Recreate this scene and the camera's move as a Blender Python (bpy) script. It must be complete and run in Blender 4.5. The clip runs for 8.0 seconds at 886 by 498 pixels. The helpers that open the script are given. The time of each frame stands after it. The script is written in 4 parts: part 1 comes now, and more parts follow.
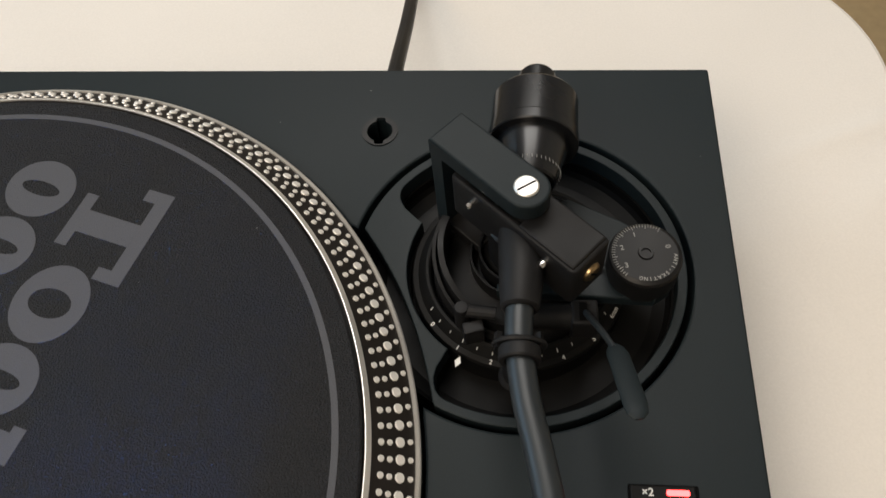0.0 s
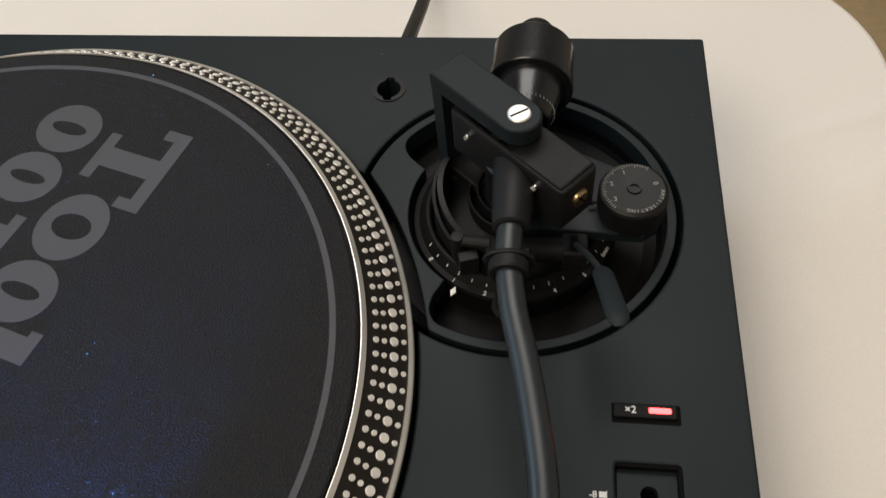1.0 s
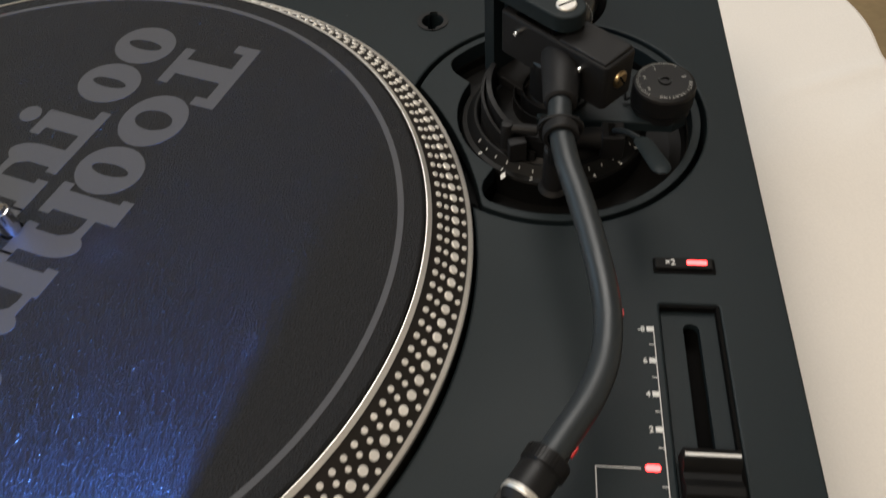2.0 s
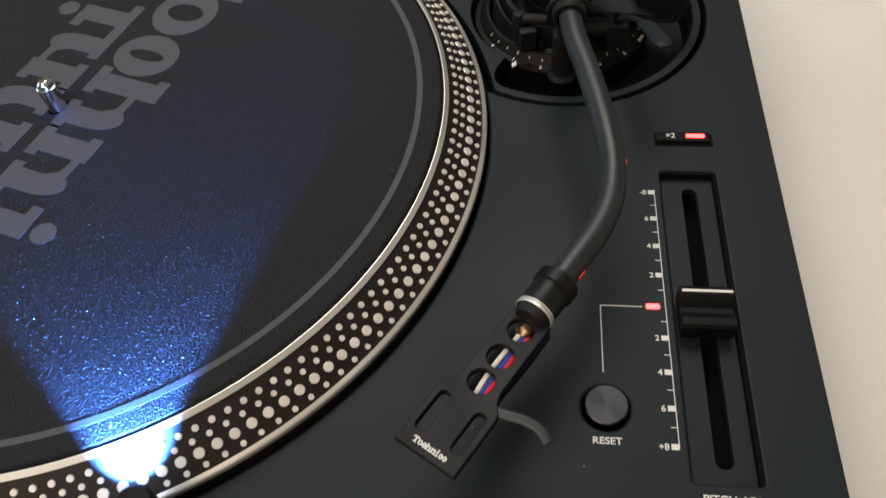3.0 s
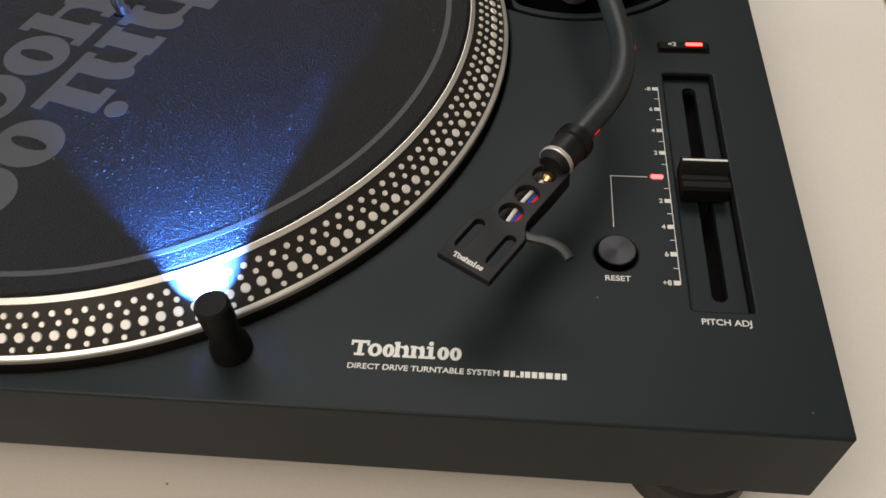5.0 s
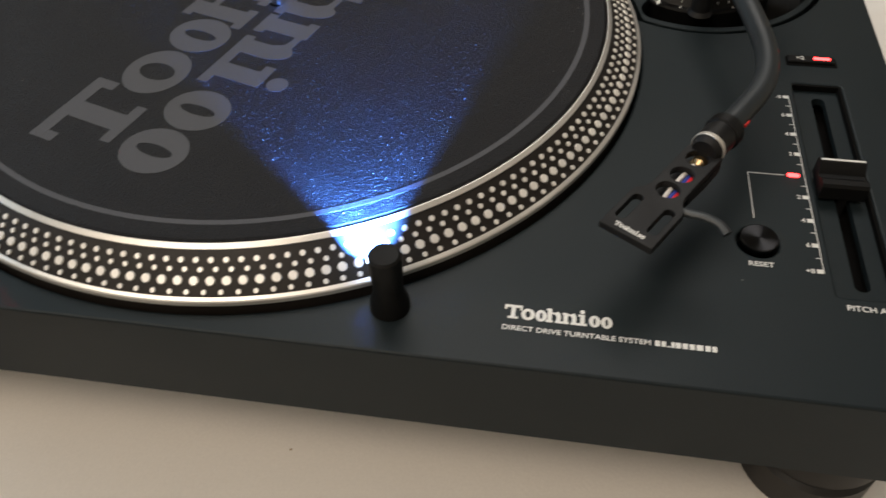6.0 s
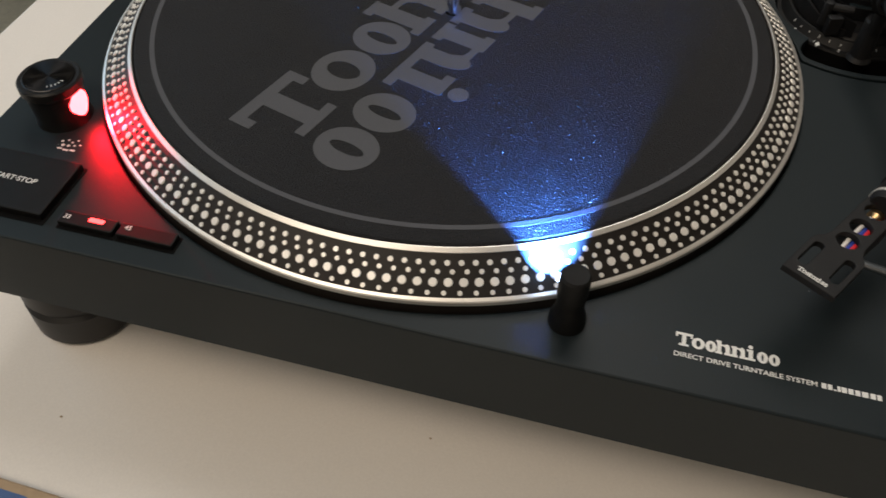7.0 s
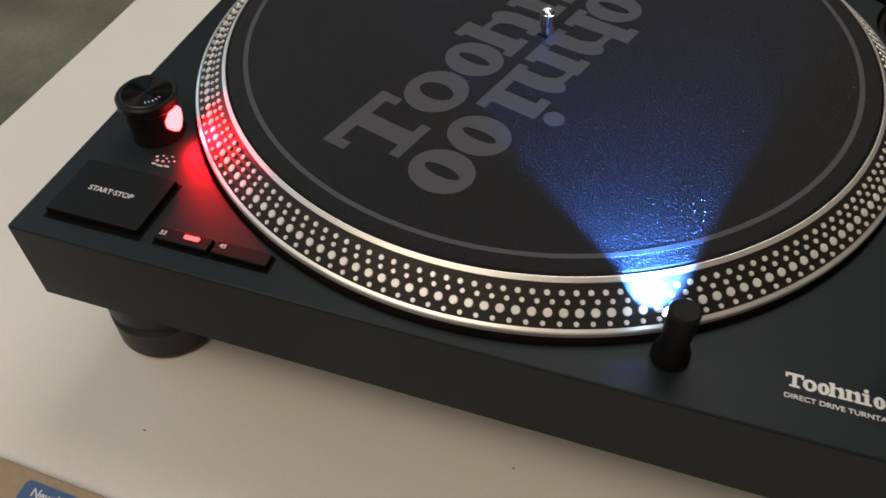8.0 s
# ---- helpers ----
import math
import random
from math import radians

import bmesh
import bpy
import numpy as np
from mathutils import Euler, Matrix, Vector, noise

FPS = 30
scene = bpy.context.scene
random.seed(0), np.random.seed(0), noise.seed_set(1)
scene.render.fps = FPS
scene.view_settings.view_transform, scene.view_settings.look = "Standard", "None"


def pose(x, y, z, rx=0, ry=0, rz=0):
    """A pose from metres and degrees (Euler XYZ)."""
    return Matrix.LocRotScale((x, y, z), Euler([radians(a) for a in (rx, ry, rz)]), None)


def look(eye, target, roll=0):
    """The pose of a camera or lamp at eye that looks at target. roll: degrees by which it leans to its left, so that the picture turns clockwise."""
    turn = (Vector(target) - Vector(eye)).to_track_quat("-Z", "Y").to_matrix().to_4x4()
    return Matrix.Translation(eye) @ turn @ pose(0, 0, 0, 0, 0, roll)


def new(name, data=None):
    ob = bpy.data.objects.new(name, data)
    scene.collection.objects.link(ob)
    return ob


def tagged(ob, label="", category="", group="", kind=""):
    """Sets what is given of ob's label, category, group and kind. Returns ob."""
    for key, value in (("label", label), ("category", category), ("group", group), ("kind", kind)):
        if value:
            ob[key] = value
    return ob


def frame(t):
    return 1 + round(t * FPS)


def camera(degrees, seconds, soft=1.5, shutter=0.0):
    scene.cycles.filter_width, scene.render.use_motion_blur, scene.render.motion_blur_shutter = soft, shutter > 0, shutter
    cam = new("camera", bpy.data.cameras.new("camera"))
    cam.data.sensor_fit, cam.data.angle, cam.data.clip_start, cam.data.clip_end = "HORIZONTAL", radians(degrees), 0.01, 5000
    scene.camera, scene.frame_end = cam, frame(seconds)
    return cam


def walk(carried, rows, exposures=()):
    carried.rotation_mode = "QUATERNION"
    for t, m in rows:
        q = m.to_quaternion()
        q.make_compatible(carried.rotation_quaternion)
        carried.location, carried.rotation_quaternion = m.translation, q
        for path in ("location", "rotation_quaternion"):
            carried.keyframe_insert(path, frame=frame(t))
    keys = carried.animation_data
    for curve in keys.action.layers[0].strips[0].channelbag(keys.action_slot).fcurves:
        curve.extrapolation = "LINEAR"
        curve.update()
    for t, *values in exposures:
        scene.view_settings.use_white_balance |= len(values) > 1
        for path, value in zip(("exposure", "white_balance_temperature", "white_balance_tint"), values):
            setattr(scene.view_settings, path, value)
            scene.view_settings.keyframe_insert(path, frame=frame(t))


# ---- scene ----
cam = camera(57.5, 8.0, shutter=0.35)
PATH = [
    (0, (0.184, -0.069, 0.256), (0.021, 0.942, -1.463), -7.0),
    (0.5, (0.193, -0.091, 0.249), (-0.014, 0.979, -1.428), -7.7),
    (1, (0.195, -0.11, 0.246), (-0.027, 0.998, -1.405), -7.3),
    (1.5, (0.184, -0.142, 0.246), (-0.01, 1.044, -1.353), -5.8),
    (2, (0.173, -0.183, 0.232), (-0.006, 1.049, -1.333), -4.9),
    (2.2, (0.17, -0.197, 0.231), (0.007, 1.012, -1.354), -4.5),
    (3.3, (0.172, -0.236, 0.224), (-0.022, 0.949, -1.376), -5.7),
    (3.5, (0.173, -0.242, 0.223), (-0.023, 0.944, -1.375), -6.2),
    (4, (0.17, -0.258, 0.221), (-0.024, 0.935, -1.372), -6.5),
    (4.2, (0.169, -0.265, 0.223), (-0.02, 0.934, -1.367), -5.7),
    (5.3, (0.154, -0.304, 0.22), (-0.016, 0.958, -1.322), -2.8),
    (5.5, (0.146, -0.312, 0.217), (-0.054, 0.984, -1.294), -2.6),
    (6, (0.124, -0.326, 0.215), (-0.123, 0.987, -1.273), -2.3),
    (6.5, (0.101, -0.34, 0.223), (-0.247, 0.963, -1.254), -2.1),
    (7, (0.074, -0.34, 0.235), (-0.253, 0.927, -1.278), 0.9),
    (7.5, (0.061, -0.34, 0.236), (-0.311, 0.909, -1.281), 1.3),
    (8, (0.053, -0.338, 0.234), (-0.385, 0.919, -1.259), -1.0),
]
walk(cam, [(t, look(eye, target, roll)) for t, eye, target, roll in PATH],
     exposures=[(0.0, 0.34), (1.0, 0.21), (2.0, 0.28), (4.0, 0.13), (6.0, 0.06), (7.0, -0.18), (8.0, -0.34)])

# ---- light ----
TABLE = -0.093
FLOOR = TABLE - 0.72
world = bpy.data.worlds.new("world")
scene.world = world
world.use_nodes = True
world.node_tree.nodes["Background"].inputs[0].default_value = (0.5, 0.6, 0.75, 1)
world.node_tree.nodes["Background"].inputs[1].default_value = 0.1


def lamp(name, kind, energy, colour, m, **settings):
    data = bpy.data.lights.new(name, kind)
    data.energy, data.color = energy, colour
    for key, value in settings.items():
        if key == "size":
            data.shape = "RECTANGLE"
            data.size, data.size_y = value
        elif key == "radius":
            data.shadow_soft_size = value
        elif key == "spot":
            data.spot_size, data.spot_blend = radians(value[0]), value[1]
    ob = new(name, data)
    ob.matrix_world = m
    return ob


lamp("ceiling_lamp_light", "AREA", 19.5, (1.0, 0.955, 0.90), look((0.0, 0.7, 1.6), (0.1, 0, 0)), size=(1.1, 1.1))
# added warm fill with no seen source; brightens the dots and front cloth
lamp("warm_front_fill", "AREA", 24, (1.0, 0.84, 0.67), look((-0.45, -0.8, 1.6), (0, -0.1, 0)), size=(1.0, 1.0))
# added cool fill from the left, source unseen; tints the black deck bluish
lamp("cool_side_fill", "AREA", 11, (0.56, 0.79, 1.0), look((-1.9, 0.3, 0.75), (0, 0, 0.2)), size=(1.3, 1.2))

# ---- materials ----


def material(name, colour, rough=0.5, metal=0.0, grain=0.0, grain_scale=800.0, stain=0.0, stain_scale=12.0, bump=0.0, bump_scale=900.0, bump_depth=0.0004,
             emit=0.0, vary=0.0, spec=0.5, sheen=0.0):
    m = bpy.data.materials.new(name)
    m.use_nodes = True
    nt = m.node_tree
    b = nt.nodes["Principled BSDF"]
    b.inputs["Base Color"].default_value = (*colour, 1)
    b.inputs["Roughness"].default_value = rough
    b.inputs["Metallic"].default_value = metal
    b.inputs["Specular IOR Level"].default_value = spec
    b.inputs["Sheen Weight"].default_value = sheen
    if emit:
        b.inputs["Emission Color"].default_value = (*colour, 1)
        b.inputs["Emission Strength"].default_value = emit
    co = nt.nodes.new("ShaderNodeTexCoord").outputs["Object"]
    col = None

    def noise_node(scale, detail=4.0):
        n = nt.nodes.new("ShaderNodeTexNoise")
        n.inputs["Scale"].default_value, n.inputs["Detail"].default_value = scale, detail
        nt.links.new(co, n.inputs["Vector"])
        return n.outputs["Fac"]

    def scaled(fac, amount):
        r = nt.nodes.new("ShaderNodeMapRange")
        r.inputs["From Min"].default_value, r.inputs["From Max"].default_value = 0.25, 0.75
        r.inputs["To Min"].default_value, r.inputs["To Max"].default_value = 1 - amount, 1 + amount
        nt.links.new(fac, r.inputs["Value"])
        return r.outputs["Result"]

    def times(prev, fac):
        v = nt.nodes.new("ShaderNodeVectorMath")
        v.operation = "SCALE"
        if prev is None:
            v.inputs[0].default_value = colour
        else:
            nt.links.new(prev, v.inputs[0])
        nt.links.new(fac, v.inputs["Scale"])
        return v.outputs["Vector"]

    if grain:
        col = times(col, scaled(noise_node(grain_scale), grain))
    if stain:
        f = noise_node(stain_scale, 6.0)
        col = times(col, scaled(f, stain))
        r = nt.nodes.new("ShaderNodeMapRange")
        r.inputs["From Min"].default_value, r.inputs["From Max"].default_value = 0.3, 0.7
        r.inputs["To Min"].default_value, r.inputs["To Max"].default_value = rough * 0.85, min(1, rough * 1.15)
        nt.links.new(f, r.inputs["Value"])
        nt.links.new(r.outputs["Result"], b.inputs["Roughness"])
    if vary:
        info = nt.nodes.new("ShaderNodeObjectInfo").outputs["Random"]
        r = nt.nodes.new("ShaderNodeMapRange")
        r.inputs["To Min"].default_value, r.inputs["To Max"].default_value = 1 - vary, 1 + vary
        nt.links.new(info, r.inputs["Value"])
        col = times(col, r.outputs["Result"])
    if col is not None:
        nt.links.new(col, b.inputs["Base Color"])
    if bump:
        n = nt.nodes.new("ShaderNodeBump")
        n.inputs["Strength"].default_value, n.inputs["Distance"].default_value = bump, bump_depth
        nt.links.new(noise_node(bump_scale, 3.0), n.inputs["Height"])
        nt.links.new(n.outputs["Normal"], b.inputs["Normal"])
    return m


PAINT = material("satin_black_paint", (0.0086, 0.0140, 0.0168), 0.5, spec=0.22, grain=0.12, grain_scale=1500, stain=0.1, stain_scale=9, bump=0.12, bump_scale=3500)
PLASTIC = material("black_plastic", (0.0065, 0.0066, 0.0072), 0.42, spec=0.3, grain=0.1, stain=0.12, stain_scale=60, bump=0.08, bump_scale=2500)
DULL = material("dull_black_plastic", (0.0078, 0.0078, 0.0085), 0.55, spec=0.27, grain=0.1, stain=0.12, stain_scale=60, bump=0.12, bump_scale=2500)
# near-black for gaps, slots and recesses; their shade is put into the colour
RECESS_SHADE = material("painted_recess_shade", (0.003, 0.003, 0.003), 0.8, spec=0.08, grain=0.1)
SOFT = material("soft_black_plastic", (0.0042, 0.0043, 0.0045), 0.55, spec=0.18, grain=0.1, stain=0.1, stain_scale=60)
RUBBER = material("black_rubber", (0.0075, 0.007, 0.007), 0.48, grain=0.15, stain=0.15, stain_scale=30)
TUBE = material("black_anodised_tube", (0.014, 0.019, 0.023), 0.42, metal=0.1, spec=0.6, stain=0.1, stain_scale=40)
GLOSS = material("polished_black_metal", (0.010, 0.011, 0.013), 0.24, metal=0.15, spec=0.6, stain=0.1, stain_scale=50)
SILVER = material("turned_aluminium", (0.82, 0.80, 0.76), 0.42, metal=0.75, grain=0.06, grain_scale=2500, stain=0.06, stain_scale=30)
DOT = material("polished_dot", (0.90, 0.88, 0.84), 0.38, metal=0.3, vary=0.08)
RIM = material("dark_platter_rim", (0.014, 0.0115, 0.010), 0.5, spec=0.3, grain=0.15, stain=0.1, stain_scale=40, bump=0.05)
FELT = material("black_slipmat_felt", (0.0158, 0.0162, 0.0182), 0.6, spec=0.22, grain=0.4, grain_scale=1700, stain=0.12, stain_scale=14, bump=1.0, bump_scale=1500, bump_depth=0.0012)
PRINT = material("grey_slipmat_print", (0.070, 0.073, 0.083), 0.6, spec=0.25, grain=0.15, grain_scale=2600, stain=0.06, stain_scale=20, bump=0.5, bump_scale=2600)
DIM = material("dim_grey_ink", (0.24, 0.24, 0.23), 0.5, grain=0.06)
WHITE = material("white_silkscreen", (0.72, 0.72, 0.70), 0.5, grain=0.06)
CHROME = material("chrome", (0.8, 0.8, 0.8), 0.12, metal=1.0, stain=0.05, stain_scale=50)
BRASS = material("brass", (0.45, 0.32, 0.17), 0.3, metal=1.0, stain=0.1, stain_scale=200)
SHEET = material("white_sheet", (0.74, 0.71, 0.668), 0.8, grain=0.03, grain_scale=900, stain=0.04, stain_scale=5, bump=0.15, bump_scale=700, spec=0.2)
FLOORM = material("tan_floor", (0.42, 0.31, 0.17), 0.6, grain=0.08, grain_scale=60, stain=0.15, stain_scale=3)
WALLM = material("cream_wall", (0.62, 0.59, 0.53), 0.85, grain=0.03, grain_scale=120, stain=0.05, stain_scale=2)
CEILM = material("ceiling_paint", (0.75, 0.73, 0.70), 0.9, grain=0.03, grain_scale=120, stain=0.03, stain_scale=2)
CARD = material("brown_cardboard", (0.34, 0.25, 0.16), 0.8, grain=0.1, grain_scale=300, stain=0.12, stain_scale=8)
STICKER = material("blue_sticker", (0.05, 0.10, 0.24), 0.4, grain=0.05, stain=0.05, stain_scale=20)
GREY = material("grey_plastic_sheet", (0.52, 0.49, 0.39), 0.35, grain=0.1, grain_scale=80, stain=0.45, stain_scale=4)
REDLED = material("lit_red_lamp", (1.0, 0.035, 0.035), 0.4, emit=10.0)
REDLENS = material("lit_red_strobe_lens", (1.0, 0.035, 0.04), 0.3, emit=24.0)
BLUELENS = material("lit_blue_white_lens", (0.45, 0.65, 1.0), 0.3, emit=30.0)
WIRE_W = material("white_wire", (0.75, 0.74, 0.72), 0.4, grain=0.05)
WIRE_B = material("blue_wire", (0.03, 0.06, 0.35), 0.4, grain=0.05)
WIRE_R = material("red_wire", (0.6, 0.02, 0.03), 0.4, grain=0.05)
REDMARK = material("red_mark", (0.6, 0.03, 0.03), 0.4, grain=0.05)

TURNED = material("turned_dark_metal", (0.03, 0.03, 0.032), 0.28, metal=1.0)
tang = TURNED.node_tree.nodes.new("ShaderNodeTangent")
tang.direction_type, tang.axis = "RADIAL", "Z"
TURNED.node_tree.nodes["Principled BSDF"].inputs["Anisotropic"].default_value = 0.95
TURNED.node_tree.links.new(tang.outputs["Tangent"], TURNED.node_tree.nodes["Principled BSDF"].inputs["Tangent"])

# ---- mesh helpers ----


def smooth(me, angle=21):
    me.shade_smooth()
    bmx = bmesh.new()
    bmx.from_mesh(me)
    lim = radians(angle)
    for e in bmx.edges:
        e.smooth = len(e.link_faces) == 2 and e.calc_face_angle(3.2) < lim
    bmx.to_mesh(me)
    bmx.free()


def part(name, bm, mat, parent=None, label="", recalc=True):
    if recalc:
        bmesh.ops.recalc_face_normals(bm, faces=bm.faces)
    me = bpy.data.meshes.new(name)
    bm.to_mesh(me)
    bm.free()
    smooth(me)
    me.materials.append(mat)
    ob = new(name, me)
    if parent is not None:
        ob.parent = parent
    if label:
        tagged(ob, label)
    return ob


def box(x0, x1, y0, y1, z0, z1, bevel=0.0, segments=2, bm=None):
    target = bm if bm is not None else bmesh.new()
    tmp = bmesh.new()
    bmesh.ops.create_cube(tmp, size=1.0, matrix=Matrix.Translation(((x0 + x1) / 2, (y0 + y1) / 2, (z0 + z1) / 2)) @ Matrix.Diagonal((x1 - x0, y1 - y0, z1 - z0, 1)))
    if bevel:
        bmesh.ops.bevel(tmp, geom=tmp.edges[:], offset=bevel, segments=segments, profile=0.5, affect="EDGES")
    join(target, tmp)
    return target


def join(target, tmp):
    """Moves tmp's faces into target."""
    vs = [target.verts.new(v.co) for v in tmp.verts]
    tmp.verts.index_update()
    for f in tmp.faces:
        target.faces.new([vs[v.index] for v in f.verts])
    tmp.free()


def lathe(profile, steps=64, centre=(0, 0, 0), closed=False, bm=None):
    """Turns (r, z) points round z."""
    bm = bm if bm is not None else bmesh.new()
    rings = []
    for r, z in profile:
        if r < 1e-6:
            rings.append([bm.verts.new((centre[0], centre[1], centre[2] + z))])
        else:
            rings.append([bm.verts.new((centre[0] + r * math.cos(2 * math.pi * k / steps), centre[1] + r * math.sin(2 * math.pi * k / steps), centre[2] + z)) for k in range(steps)])
    pairs = list(zip(rings, rings[1:]))
    if closed:
        pairs.append((rings[-1], rings[0]))
    for a, b in pairs:
        for k in range(steps):
            j = (k + 1) % steps
            if len(a) == 1 and len(b) == 1:
                continue
            if len(a) == 1:
                bm.faces.new((a[0], b[j], b[k]))
            elif len(b) == 1:
                bm.faces.new((a[k], a[j], b[0]))
            else:
                bm.faces.new((a[k], a[j], b[j], b[k]))
    return bm


def prism(outline, z0, z1, holes=(), bm=None, bevel=0.0):
    """Extrudes an outline with holes between two heights."""
    bm = bm if bm is not None else bmesh.new()
    tmp = bmesh.new()
    loops = []
    for pts in (outline, *holes):
        vs = [tmp.verts.new((x, y, z1)) for x, y in pts]
        loops.append([tmp.edges.new((vs[k], vs[(k + 1) % len(vs)])) for k in range(len(vs))])
    bmesh.ops.triangle_fill(tmp, use_beauty=True, use_dissolve=False, edges=[e for l in loops for e in l])
    bmesh.ops.recalc_face_normals(tmp, faces=tmp.faces)
    if tmp.faces and tmp.faces[:][0].normal.z < 0:
        bmesh.ops.reverse_faces(tmp, faces=tmp.faces)
    top = tmp.faces[:]
    geo = bmesh.ops.extrude_face_region(tmp, geom=top)
    bmesh.ops.translate(tmp, verts=[g for g in geo["geom"] if isinstance(g, bmesh.types.BMVert)], vec=(0, 0, z0 - z1))
    bmesh.ops.recalc_face_normals(tmp, faces=tmp.faces)
    if bevel:
        rim = [e for e in tmp.edges if len(e.link_faces) == 2 and abs(e.verts[0].co.z - z1) < 1e-6 and abs(e.verts[1].co.z - z1) < 1e-6 and e.calc_face_angle() > 1.0]
        bmesh.ops.bevel(tmp, geom=rim, offset=bevel, segments=2, profile=0.5, affect="EDGES")
    join(bm, tmp)
    return bm


def circle(cx, cy, r, n=64, a0=0.0, a1=360.0):
    full = abs(a1 - a0) >= 359.9
    return [(cx + r * math.cos(radians(a0 + (a1 - a0) * k / (n if full else n - 1))), cy + r * math.sin(radians(a0 + (a1 - a0) * k / (n if full else n - 1)))) for k in range(n)]


def rounded(x0, x1, y0, y1, r, n=5):
    pts = []
    for cx, cy, a in ((x1 - r, y1 - r, 0), (x0 + r, y1 - r, 90), (x0 + r, y0 + r, 180), (x1 - r, y0 + r, 270)):
        pts += [(cx + r * math.cos(radians(a + 90 * k / n)), cy + r * math.sin(radians(a + 90 * k / n))) for k in range(n + 1)]
    return pts


def glide(points, n=8):
    """A smooth line through the points."""
    P = [Vector(p) for p in points]
    P = [P[0] * 2 - P[1]] + P + [P[-1] * 2 - P[-2]]
    out = []
    for k in range(1, len(P) - 2):
        for i in range(n):
            t = i / n
            a, b, c, d = P[k - 1:k + 3]
            out.append(0.5 * (2 * b + (c - a) * t + (2 * a - 5 * b + 4 * c - d) * t * t + (3 * b - a - 3 * c + d) * t ** 3))
    return out + [P[-2]]


def sweep(points, radius, steps=20, bm=None, flat=1.0):
    """A round bar along a line; radius may be a list."""
    bm = bm if bm is not None else bmesh.new()
    P = [Vector(p) for p in points]
    rad = radius if isinstance(radius, (list, tuple)) else [radius] * len(P)
    rings = []
    for k, p in enumerate(P):
        d = (P[min(k + 1, len(P) - 1)] - P[max(k - 1, 0)]).normalized()
        side = d.cross(Vector((0, 0, 1)))
        side = side.normalized() if side.length > 1e-4 else Vector((1, 0, 0))
        up = side.cross(d).normalized()
        rings.append([bm.verts.new(p + rad[k] * (side * math.cos(2 * math.pi * i / steps) + up * flat * math.sin(2 * math.pi * i / steps))) for i in range(steps)])
    for a, b in zip(rings, rings[1:]):
        for i in range(steps):
            j = (i + 1) % steps
            bm.faces.new((a[i], a[j], b[j], b[i]))
    bm.faces.new(rings[0])
    bm.faces.new(rings[-1])
    return bm


def shift(bm, m):
    bmesh.ops.transform(bm, matrix=m, verts=bm.verts)
    return bm


def words(text, size, x, y, z, name, parent, mat=WHITE, align="CENTER", turn=0.0, stretch=1.0, label=""):
    """Printed characters, a thin layer of ink. size: height of a capital."""
    cu = bpy.data.curves.new(name, "FONT")
    cu.body, cu.size, cu.align_x, cu.extrude, cu.offset = text, size / 0.7, align, 0.00004, min(0.00006, size * 0.018)
    tmp = bpy.data.objects.new(name, cu)
    scene.collection.objects.link(tmp)
    me = bpy.data.meshes.new_from_object(tmp.evaluated_get(bpy.context.evaluated_depsgraph_get()))
    bpy.data.objects.remove(tmp)
    me.transform(pose(x, y, z + 0.00005, 0, 0, turn) @ Matrix.Diagonal((stretch, 1, 1, 1)))
    me.materials.clear()
    me.materials.append(mat)
    ob = new(name, me)
    ob.parent = parent
    if label:
        tagged(ob, label)
    return ob


